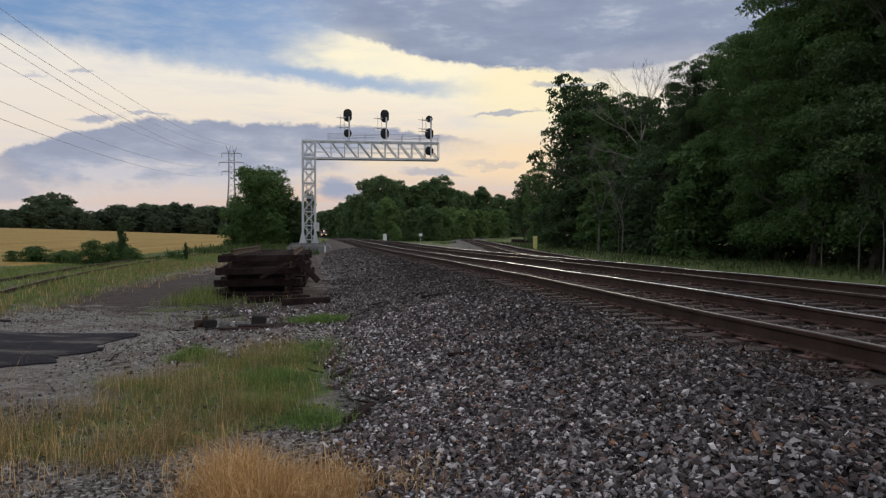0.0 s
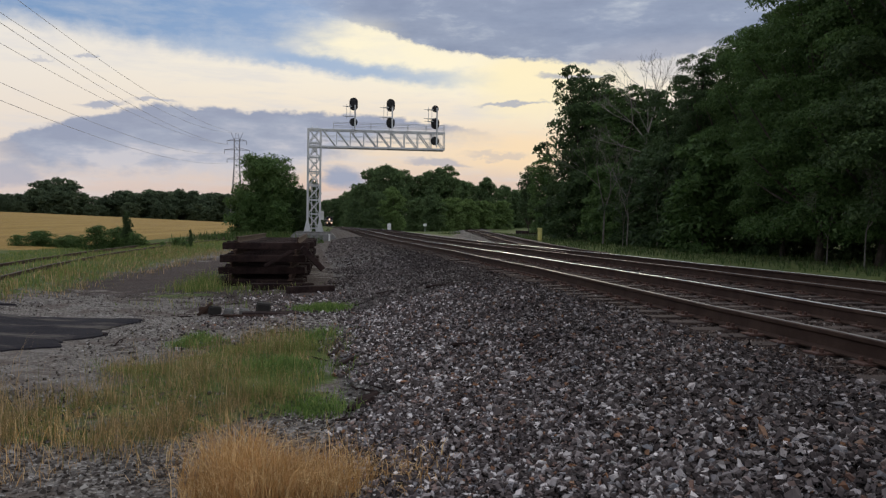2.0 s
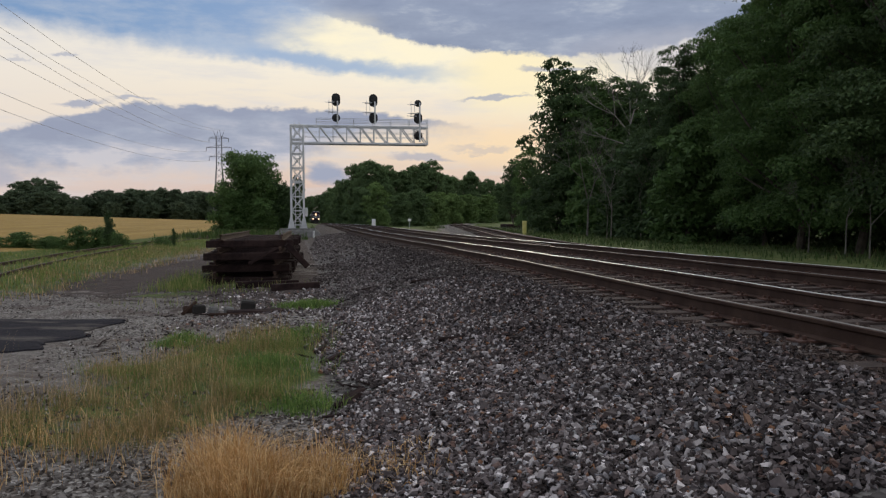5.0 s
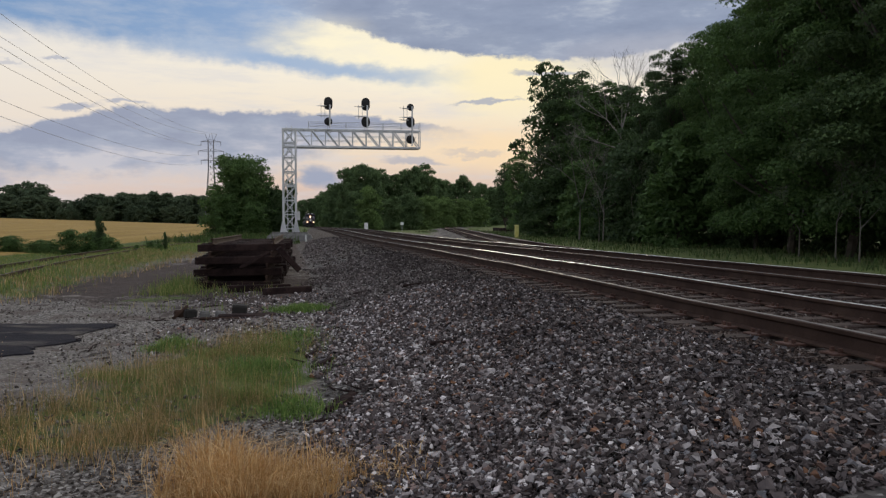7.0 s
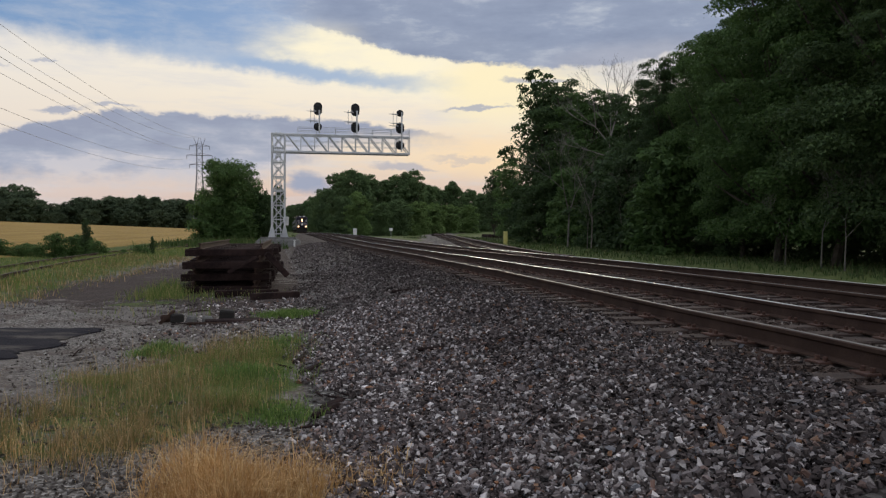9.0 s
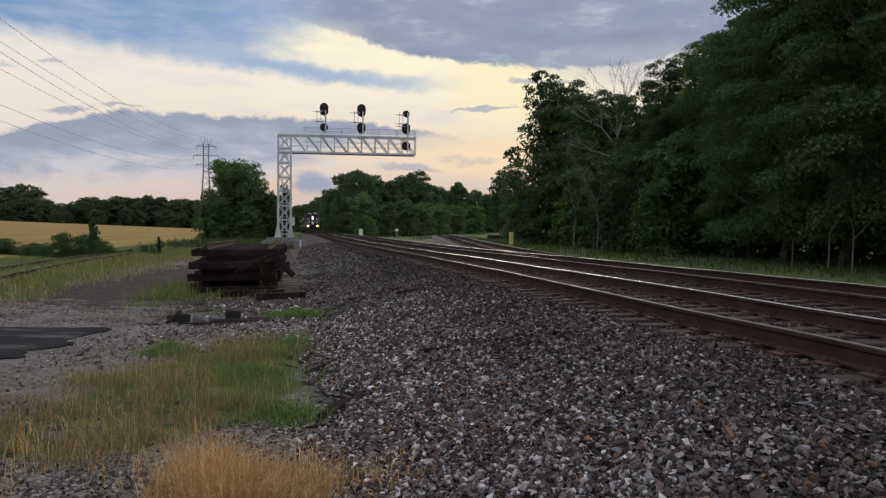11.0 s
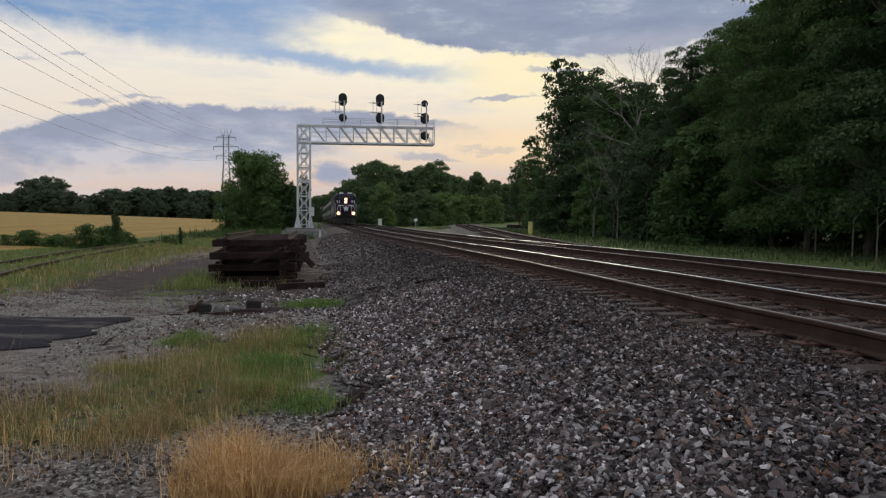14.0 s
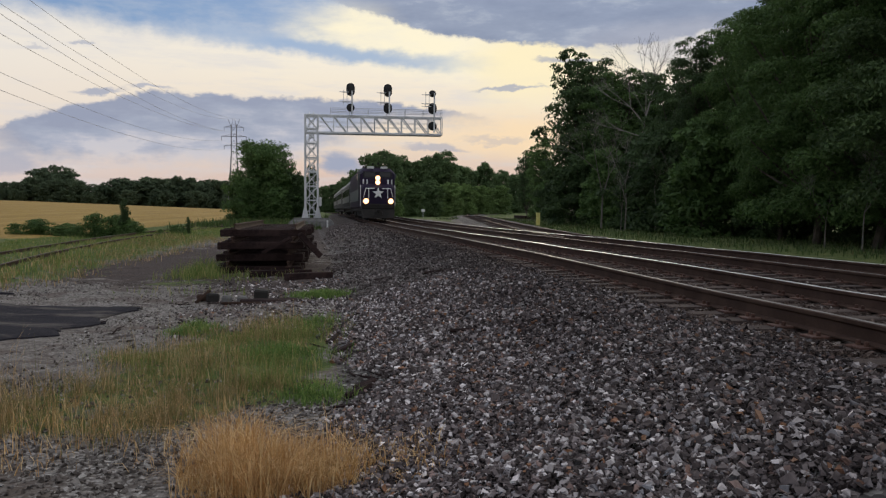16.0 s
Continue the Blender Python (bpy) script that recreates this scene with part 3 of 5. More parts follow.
def sweep(profile, line, side, s0, s1, z0, lift):
    b = Build()
    rings = []
    for s in stations(s0, s1):
        c, t = float(line(s)), float(line(s + 0.5) - line(s - 0.5))
        ln = math.hypot(1, t)
        nx, ny = 1 / ln, -t / ln
        x, y = c + nx * side, s + ny * side
        h = z0 + lift(x, y)
        # slight unevenness of worn track
        h += 0.006 * math.sin(s * 0.55 + side) + 0.004 * math.sin(s * 1.3)
        rings.append([(x + nx * a, y + ny * a, h + k) for a, k in profile])
    return b.loft(rings)


def flat(x, y):
    return float(rise(x, y))


TIE_MESHES = []


def tie_meshes():
    rnd = random.Random(4)
    for k in range(5):
        b = Build()
        b.box((0, 0, 0), (2.6 + rnd.uniform(-0.06, 0.06), 0.22 + rnd.uniform(-0.015, 0.015), 0.17), None, 0.012 + 0.008 * rnd.random())
        b.v = [(x + rnd.uniform(-0.006, 0.006), y + rnd.uniform(-0.006, 0.006), z + rnd.uniform(-0.005, 0.005)) for x, y, z in b.v]
        me = b.mesh("tie")
        me.materials.append(M_TIE)
        TIE_MESHES.append(me)


tie_meshes()
PLATE_MESH = Build().box((0, 0, 0), (0.36, 0.19, 0.022), None, 0.006)
for _dx, _dy in ((-0.10, 0.05), (-0.10, -0.05), (0.10, 0.05), (0.10, -0.05)):
    PLATE_MESH.box((_dx, _dy, 0.028), (0.035, 0.03, 0.04), None, 0.006)
PLATE_MESH = PLATE_MESH.mesh("tie_plate")
PLATE_MESH.materials.append(M_PLATE)


def railway(line, s0, s1, z_top, label, head, near_to, lift=flat, name="railway_track"):
    t = thing(name, Matrix(), label, "railway track", "tracks", "structure")
    z0 = z_top - 0.178
    for side in (-0.7525, 0.7525):
        r = part("rail", sweep(RAIL, line, side, s0, s1, z0, lift), M_RUST, t, "rust-brown steel rail")
        part("rail_head", sweep(HEAD, line, side, s0, s1, z0, lift), head if side > 0 else M_DULLHEAD if head is M_RAILHEAD else head, r, "worn running surface")
    rnd, rest = random.Random(int(z_top * 100)), Build()
    s = s0
    while s < s1:
        c, tg = float(line(s)), float(line(s + 0.5) - line(s - 0.5))
        m = pose(c + rnd.uniform(-0.05, 0.05), s, z0 - 0.087 + lift(c, s) + rnd.uniform(-0.012, 0.002), 0, rnd.uniform(-0.4, 0.4), -math.degrees(math.atan(tg)) + rnd.uniform(-1.2, 1.2))
        if s < near_to:
            q = part("tie", TIE_MESHES[rnd.randrange(5)], M_TIE, t, "", m)
            if s < 26:
                for side in (-0.7525, 0.7525):
                    part("tie_plate", PLATE_MESH, M_PLATE, q, "", pose(side, 0, 0.092))
        elif s < 160:
            rest.box(m.translation, (2.6, 0.22, 0.17), m.to_3x3().to_4x4())
        s += 0.52
    if rest.v:
        tagged(part("far_ties", rest, M_TIE, t, "row of dark timber ties"), kind="stuff")
    return t


railway(main_line, -6, 440, RAIL_TOP, "main line of worn steel rails on dark timber ties", M_RAILHEAD, 60)
railway(second_line, -6, 330, RAIL_TOP, "second main line of steel rails with polished heads", M_RAILHEAD, 60)
railway(branch_line, 26, 330, RAIL_TOP, "branch line curving away towards the woods", M_RUSTHEAD, 50)
railway(siding_line, 6, 84, 0.24, "rusty overgrown siding half sunk in grass", M_RUSTHEAD, 50)


# ---- cantilever signal bridge ----
def signal_gantry():
    g = thing("signal_gantry", pose(-2.62, 70.0, 0), "pale grey steel lattice cantilever with railway signals", "signal gantry")
    base = Build()
    z0, top = gz(-2.6, 70) - 0.2, 1.02
    rings = []
    for k, (w, dpt) in ((z0, (4.6, 3.6)), (0.72, (3.7, 2.6)), (0.9, (3.2, 2.0)), (top, (3.1, 1.9))):
        rings.append([(-w / 2, -dpt / 2, k), (w / 2, -dpt / 2, k), (w / 2, dpt / 2, k), (-w / 2, dpt / 2, k)])
    part("foundation", base.loft(rings), M_OLDCONC, g, "dark grey concrete foundation")
    hx, hy, zt = 0.55, 0.5, 10.2
    for sx in (-1, 1):
        for sy in (-1, 1):
            leg = Build().box((sx * hx, sy * hy, (top + zt) / 2), (0.15, 0.15, zt - top), None, 0.02)
            q = part("leg", leg, M_GALV, g)
            foot = Build()
            for k in (-1, 1):
                foot.add([(sx * hx + k * 0.05, sy * hy - 0.34, top), (sx * hx + k * 0.05, sy * hy + 0.3, top), (sx * hx + k * 0.05, sy * hy, top + 1.0), (sx * hx + k * 0.07, sy * hy - 0.34, top), (sx * hx + k * 0.07, sy * hy + 0.3, top), (sx * hx + k * 0.07, sy * hy, top + 1.0)],
                         [(0, 1, 2), (3, 5, 4), (0, 3, 4, 1), (1, 4, 5, 2), (2, 5, 3, 0)])
            foot.box((sx * hx, sy * hy, top + 0.02), (0.62, 0.62, 0.04), None, 0.01)
            foot.add([(sx * hx - 0.3, sy * hy - 0.08, top), (sx * hx + 0.3, sy * hy - 0.08, top), (sx * hx + 0.08, sy * hy - 0.08, top + 1.0), (sx * hx - 0.08, sy * hy - 0.08, top + 1.0),
                      (sx * hx - 0.3, sy * hy - 0.1, top), (sx * hx + 0.3, sy * hy - 0.1, top), (sx * hx + 0.08, sy * hy - 0.1, top + 1.0), (sx * hx - 0.08, sy * hy - 0.1, top + 1.0)],
                     [(0, 1, 2, 3), (4, 7, 6, 5), (0, 4, 5, 1), (1, 5, 6, 2), (2, 6, 7, 3), (3, 7, 4, 0)])
            part("foot_plate", foot, M_GALV, q)
    step = (zt - top - 0.3) / 7
    for i in range(8):
        z = top + 0.3 + i * step
        for sy in (-1, 1):
            part("brace", Build().box((0, sy * hy, z), (2 * hx, 0.06, 0.09), None, 0.01), M_GALV, g)
            if i < 7:
                b = Build().rod((-hx, sy * hy, z), (hx, sy * hy, z + step), 0.035).rod((hx, sy * hy * 0.96, z), (-hx, sy * hy * 0.96, z + step), 0.035)
                part("brace", b, M_GALV, g)
        for sx in (-1, 1):
            b = Build().box((sx * hx, 0, z), (0.06, 2 * hy, 0.09), None, 0.01)
            if i < 7:
                b.rod((sx * hx, -hy, z), (sx * hx, hy, z + step), 0.035)
            part("brace", b, M_GALV, g)
    lad = Build()
    for sx in (-0.2, 0.2):
        lad.rod((sx, 0.1, top), (sx, 0.1, zt + 0.3), 0.03)
    for i in range(30):
        lad.rod((-0.2, 0.1, top + 0.3 + i * 0.31), (0.2, 0.1, top + 0.3 + i * 0.31), 0.018)
    for i in range(4):
        c = [(0.34 * math.cos(a), 0.1 - 0.34 + 0.34 * math.sin(a), top + 4.2 + i * 1.0) for a in np.linspace(0, 2 * math.pi, 12)]
        for p, q in zip(c, c[1:]):
            lad.rod(p, q, 0.02, None, 4)
    part("ladder", lad, M_GALV, g, "caged access ladder")
    part("equipment_box", Build().box((0.76, 0.1, top + 1.45), (0.26, 0.4, 0.78), None, 0.03), M_WHITE, g, "white equipment box")
    # cantilever truss
    x0, x1, zb, zu = -0.55, 11.7, 8.6, 10.14
    for sy in (-1, 1):
        for z in (zb, zu):
            part("chord", Build().box(((x0 + x1) / 2, sy * hy, z), (x1 - x0, 0.12, 0.14), None, 0.015), M_GALV, g)
        n = 9
        for i in range(n):
            xa = 0.75 + i * (x1 - 0.75) / n
            xb = 0.75 + (i + 1) * (x1 - 0.75) / n
            part("truss_diagonal", Build().rod((xa, sy * hy, zu), (xb, sy * hy, zb), 0.055), M_GALV, g)
            part("truss_post", Build().box((xb, sy * hy, (zb + zu) / 2), (0.07, 0.07, zu - zb), None, 0.01), M_GALV, g)
    for i in range(12):
        x = 0.2 + i * 1.04
        part("crossbar", Build().rod((x, -hy, zu), (x, hy, zu), 0.04), M_GALV, g)
        part("crossbar", Build().rod((x, -hy, zb), (x, hy, zb), 0.04), M_GALV, g)
    part("walkway", Build().box((6.2, 0, zb + 0.1), (11.0, 0.8, 0.04)), M_GALV, g, "steel grating walkway")
    rail = Build()
    for sy in (-0.48, 0.48):
        for z in (10.82, 10.52):
            rail.rod((1.7, sy, z), (x1, sy, z), 0.022, None, 5)
        for i in range(7):
            x = 1.7 + i * (x1 - 1.7) / 6
            rail.rod((x, sy, zu), (x, sy, 10.82), 0.022, None, 5)
        for z in (9.2, 9.6):
            rail.rod((0.6, sy * 0.9, z), (x1 - 0.3, sy * 0.9, z), 0.018, None, 5)
    part("handrail", rail, M_GALV, g, "thin galvanised handrail")

    def disc(cx, cz, w, h, y):
        """Rounded signal background with lens hoods."""
        b = Build()
        ring = []
        for a in np.linspace(0, 2 * math.pi, 28, endpoint=False):
            s, c = math.sin(a), math.cos(a)
            ring.append((cx + w / 2 * c, cz + w / 2 * s + math.copysign((h - w) / 2, s)))
        b.loft([[(x, y, z) for x, z in ring], [(x, y + 0.05, z) for x, z in ring]])
        return b

    for mx, heads in ((3.45, ((12.44, 0.76, 1.14), (10.84, 0.72, 0.72))), (6.76, ((12.44, 0.76, 1.14), (10.87, 0.76, 0.95))), (10.79, ((12.26, 0.62, 0.62), (10.93, 0.76, 1.0), (9.36, 0.78, 0.78)))):
        lo = min(h[0] for h in heads)
        mast = part("mast", Build().rod((mx + 0.13, -0.98, lo - 0.6), (mx + 0.13, -0.98, 12.3), 0.07, None, 8).rod((mx + 0.13, -0.98, lo - 0.5), (mx + 0.13, -0.45, lo - 0.5), 0.05).rod((mx + 0.13, -0.98, zu), (mx + 0.13, -0.45, zu), 0.05), M_GALV, g)
        for cz, w, h in heads:
            hd = part("signal_head", disc(mx, cz, w, h, -0.72), M_BLACK, g, "dark back of a signal head")
            part("housing", Build().box((mx, -0.8, cz), (0.36, 0.16, h * 0.55), None, 0.05), M_BLACK, hd)
            for dz in ([-0.27, 0.0, 0.27] if h > 1.1 else [-0.2, 0.2] if h > 0.9 else [0.0]):
                hood = Build()
                arc = [(0.13 * math.cos(a), 0.13 * math.sin(a)) for a in np.linspace(-0.6, math.pi + 0.6, 14)]
                hood.loft([[(mx + p, -0.67 + k, cz + dz + q) for p, q in arc] + [(mx + p * 0.92, -0.67 + k, cz + dz + q * 0.92) for p, q in arc[::-1]] for k in (0.0, 0.3)])
                part("lens_hood", hood, M_BLACK, hd)
                part("lens", Build().rod((mx, -0.672, cz + dz), (mx, -0.65, cz + dz), 0.1, None, 14), M_GLASS, hd, "dark unlit lens")
        plat = Build()
        for z in ((12.2, 11.34) if lo > 9.6 else (12.15, 11.34, 11.1)):
            plat.box((mx - 0.35, -0.72, z), (0.75, 0.3, 0.05))
            plat.rod((mx - 0.75, -0.72, z + 0.02), (mx - 1.0, -0.72, z + 0.02), 0.025, None, 5)
        for dx in (-0.62, -0.3):
            plat.rod((mx + dx, -0.72, 11.1), (mx + dx, -0.72, 12.4), 0.022, None, 5)
        part("maintenance_step", plat, M_GALV, g, "pale steel platform and rungs")
        loop = Build()
        c = [(mx + 0.35 * math.cos(a), -0.6, zu + 0.02 + 0.32 * math.sin(a)) for a in np.linspace(math.pi, 2 * math.pi, 9)]
        for p, q in zip(c, c[1:]):
            loop.rod(p, q, 0.03, None, 5)
        part("cable_loop", loop, M_GALV, g)
    return g


signal_gantry()


# ---- train ----
def ring(w, z0, z1, y, c=0.12):
    """Cross-section with chamfered corners."""
    x = w / 2
    return [(-x, y, z0 + c), (-x + c, y, z0), (x - c, y, z0), (x, y, z0 + c), (x, y, z1 - c * 2), (x - c * 2.2, y, z1), (-x + c * 2.2, y, z1), (-x, y, z1 - c * 2)]


def bogie(parent, y, axles=2):
    b = part("bogie", Build().box((-1.12, y, 0.55), (0.16, 3.4, 0.34), None, 0.05).box((1.12, y, 0.55), (0.16, 3.4, 0.34), None, 0.05).box((0, y, 0.62), (2.2, 0.5, 0.3), None, 0.05), M_UNDER, parent)
    for k in range(axles):
        for sx in (-0.72, 0.72):
            part("wheel", Build().rod((sx - 0.06, y - 1.25 + 2.5 * k, 0.5), (sx + 0.06, y - 1.25 + 2.5 * k, 0.5), 0.5, None, 20), M_UNDER, b)


def star(c, r, y):
    b = Build()
    pts = []
    for i in range(10):
        a = math.pi / 2 + i * math.pi / 5
        k = r if i % 2 == 0 else r * 0.42
        pts.append((c[0] + k * math.cos(a), c[1] + k * math.sin(a)))
    b.add([(x, y, z) for x, z in pts] + [(x, y + 0.02, z) for x, z in pts] + [(c[0], y - 0.015, c[1])],
          [(i, (i + 1) % 10, 20) for i in range(10)] + [(i, i + 10, (i + 1) % 10 + 10, (i + 1) % 10) for i in range(10)])
    return b


def locomotive():
    t = thing("locomotive", pose(0, 0, 0), "dark violet diesel locomotive with a white star on its nose", "locomotive")
    body = Build().loft([ring(2.4, 1.0, 2.62, 0.32), ring(2.64, 0.98, 2.8, 0.5), ring(2.74, 0.98, 2.92, 0.75), ring(2.78, 0.98, 3.0, 1.05, 0.1), ring(2.78, 0.98, 4.0, 1.22), ring(2.82, 0.98, 4.28, 1.6, 0.16), ring(2.98, 0.98, 4.36, 3.0, 0.16), ring(3.02, 0.98, 4.38, 17.0, 0.16)])
    part("body", body, M_LOCO, t, "dark violet painted body")
    part("roof_fan_hood", Build().box((0, 9.5, 4.5), (1.9, 9.0, 0.24), None, 0.08), M_UNDER, t)
    part("horn", Build().rod((-0.1, 1.9, 4.4), (-0.1, 1.9, 4.62), 0.04).rod((-0.35, 1.7, 4.62), (-0.35, 2.3, 4.62), 0.09, 0.03, 10).rod((0.1, 1.7, 4.66), (0.1, 2.3, 4.66), 0.1, 0.03, 10), M_UNDER, t)
    for sx in (-1, 1):
        part("number_board", Build().box((sx * 0.55, 1.42, 4.33), (0.56, 0.1, 0.17), None, 0.02), M_WHITE, t, "pale lit board above the windscreen")
        w = part("windscreen", Build().box((sx * 0.62, 1.16, 3.73), (0.98, 0.06, 0.42), None, 0.03), M_GLASS, t, "dark glass pane")
        part("window_frame", Build().box((sx * 0.62, 1.165, 3.97), (1.06, 0.07, 0.05)).box((sx * 0.62, 1.165, 3.49), (1.06, 0.07, 0.05)).box((sx * 1.14, 1.165, 3.73), (0.05, 0.07, 0.5)).box((sx * 0.1, 1.165, 3.73), (0.05, 0.07, 0.5)), M_BLACK, w)
        d1 = part("ditch_light", Build().rod((sx * 0.99, 0.14, 1.58), (sx * 0.99, 0.36, 1.58), 0.17, None, 14), M_BLACK, t)
        # added emissive disc, wider than the housing: the ditch light's bloom as a shape
        part("reflector", Build().rod((sx * 0.99, 0.125, 1.58), (sx * 0.99, 0.15, 1.58), 0.22, None, 16), M_HALO, d1, "warm glow disc round the lens")
        part("lens", Build().rod((sx * 0.99, 0.10, 1.58), (sx * 0.99, 0.13, 1.58), 0.135, None, 14), M_DITCH, d1, "bright ditch light")
        for dx in (-0.15, 0.15):
            part("emblem_stroke", Build().box((sx * 1.0 + dx, 1.02, 3.12), (0.11, 0.05, 0.46), None, 0.01), M_WHITE, t, "cream emblem stroke")
        # white outlines on the nose
        for xa, za, xb, zb in ((1.0, 2.60, 1.16, 1.95), (0.76, 2.60, 0.76, 1.80), (0.30, 2.60, 1.0, 2.60), (1.16, 1.95, 1.24, 1.45)):
            part("nose_stripe", Build().rod((sx * xa, 0.31 if xa < 1.1 else 0.34, za), (sx * xb, 0.31 if xb < 1.1 else 0.34 if zb > 1.9 else 0.40, zb), 0.036, None, 5), M_WHITE, t, "thin white nose stripe")
        part("handrail", Build().rod((sx * 1.39, 0.75, 1.2), (sx * 1.39, 0.75, 2.9), 0.03, None, 6), M_WHITE, t, "white grab rail")
        part("side_stripe", Build().box((sx * 1.515, 9.2, 2.1), (0.02, 15.4, 0.95)), M_COACH, t, "broad grey side band")
        part("cab_door", Build().box((sx * 1.49, 2.4, 2.75), (0.03, 0.7, 1.9), None, 0.02), M_COACH, t, "pale grey cab door")
        part("side_window", Build().box((sx * 1.52, 3.2, 3.6), (0.03, 0.8, 0.5), None, 0.02), M_GLASS, t)
        part("mirror", Build().box((sx * 1.48, 1.5, 3.65), (0.14, 0.06, 0.36), None, 0.02), M_COACH, t, "grey cab mirror")
    hl = part("headlight", Build().box((0, 0.93, 3.28), (0.36, 0.34, 0.78), None, 0.05), M_BLACK, t, "headlight housing")
    for z in (3.10, 3.46):
        # added emissive disc behind each lens for the headlight's bloom
        part("reflector", Build().rod((0, 0.75, z), (0, 0.775, z), 0.2, None, 16), M_HALO, hl, "warm glow disc round the lens")
        part("lens", Build().rod((0, 0.735, z), (0, 0.76, z), 0.13, None, 14), M_HEAD, hl, "bright headlight")
    part("star_emblem", star((0, 2.22), 0.47, 0.29), M_WHITE, t, "large white star")
    part("anticlimber", Build().box((0, 0.36, 1.16), (2.6, 0.3, 0.42), None, 0.06), M_UNDER, t, "black buffer beam")
    part("pilot", Build().loft([[(-1.33, 0.25, 0.95), (1.33, 0.25, 0.95), (1.2, -0.05, 0.22), (-1.2, -0.05, 0.22)], [(-1.33, 0.7, 0.95), (1.33, 0.7, 0.95), (1.3, 0.5, 0.22), (-1.3, 0.5, 0.22)]]), M_UNDER, t, "black pilot plate")
    part("coupler", Build().box((0, -0.25, 0.82), (0.28, 0.6, 0.28), None, 0.06).rod((-0.3, 0.1, 0.75), (-0.3, -0.2, 0.45), 0.03).rod((0.3, 0.1, 0.75), (0.3, -0.2, 0.45), 0.03), M_UNDER, t)
    part("underframe", Build().box((0, 8.8, 0.9), (2.7, 15.5, 0.3), None, 0.05).box((0, 8.6, 0.6), (2.3, 5.0, 0.55), None, 0.12), M_UNDER, t)
    bogie(t, 3.4), bogie(t, 13.8)
    return t


def coach():
    t = thing("passenger_coach", pose(0, 0, 0), "dull grey passenger coach with dark windows and pale roof", "railway coach", "coaches of the train")
    L = 25.4
    part("body", Build().loft([ring(2.96, 0.95, 3.6, 0.25), ring(3.04, 0.95, 3.65, 0.4), ring(3.04, 0.95, 3.65, L - 0.4), ring(2.96, 0.95, 3.6, L - 0.25)]), M_COACH, t, "dull stainless body panels")
    prof = [(1.5 * math.cos(a), 3.55 + 0.55 * math.sin(a)) for a in np.linspace(0, math.pi, 12)]
    part("roof", Build().loft([[(x, y, z) for x, z in prof] + [(-1.4, y, 3.5), (1.4, y, 3.5)] for y in (0.3, L - 0.3)]), M_COACHROOF, t, "pale curved roof")
    for sx in (-1, 1):
        for i in range(11):
            w = part("window", Build().box((sx * 1.52, 3.2 + i * 1.9, 2.65), (0.03, 1.45, 0.75), None, 0.02), M_GLASS, t, "dark tinted pane")
        for y in (1.3, L - 1.3):
            part("door", Build().box((sx * 1.525, y, 2.1), (0.03, 0.9, 2.1), None, 0.02), M_UNDER, t, "dark side door")
        part("skirt_band", Build().box((sx * 1.525, L / 2, 1.35), (0.015, L - 1.5, 0.5)), M_UNDER, t, "dark lower band")
    part("end_door", Build().box((0, 0.24, 2.0), (0.9, 0.06, 2.0), None, 0.03), M_UNDER, t)
    part("gangway", Build().box((0, 0.0, 2.1), (1.2, 0.5, 2.4), None, 0.08), M_UNDER, t)
    part("underframe", Build().box((0, L / 2, 0.75), (2.4, L - 6, 0.45), None, 0.1), M_UNDER, t)
    bogie(t, 3.2), bogie(t, L - 3.2)
    return t


loco = locomotive()
coaches = [coach()]
for _k in range(2):
    coaches.append(copy_thing(coaches[0], Matrix()))


# ---- stacked old track panels, loose timber and scrap ----
def stack_tie(rnd):
    return Build().box((0, 0, 0), (2.2 + rnd.uniform(-0.08, 0.08), 0.22, 0.18), None, 0.018)


def panel(m, rnd, n, label):
    t = thing("track_panel", m, label, "track panel", "stacked track panels")
    for i in range(n):
        part("tie", stack_tie(rnd), M_OLDTIE, t, "", pose(rnd.uniform(-0.07, 0.07), 0.15 + i * 0.55, 0.085, 0, rnd.uniform(-1, 1), rnd.uniform(-2, 2)))
    for sx in (-0.75, 0.75):
        b = Build().loft([[(sx + a, y, 0.17 + k * 0.85) for a, k in RAIL] for y in (-0.25, n * 0.55)])
        b.box((sx, n * 0.275, 0.17 + 0.135), (0.068, n * 0.55 + 0.5, 0.034), None, 0.008)
        part("rail", b, M_RUST, t)
    return t


rnd = random.Random(11)
for _k in range(4):
    panel(pose(-2.0 - 0.06 * (1.5 - _k) + rnd.uniform(-0.05, 0.05), 20.1 + rnd.uniform(-0.25, 0.25), gz(-1.9, 20) - 0.03 + _k * 0.318, 0, 0, rnd.uniform(-1.5, 1.5)), rnd, 16, "dark creosoted track panel with rusty rails in a stack")


def loose(name, m, size, mat, label, category, group="", bevel=0.015):
    b = Build().box((0, 0, 0), size, None, bevel)
    r2 = random.Random(int(abs(m.translation.x * 1000)))
    b.v = [(x + r2.uniform(-1, 1) * size[0] * 0.004, y + r2.uniform(-0.006, 0.006), z + r2.uniform(-0.006, 0.006)) for x, y, z in b.v]
    ob = part(name, b, mat)
    ob.matrix_basis = m
    return tagged(ob, label, category, group)


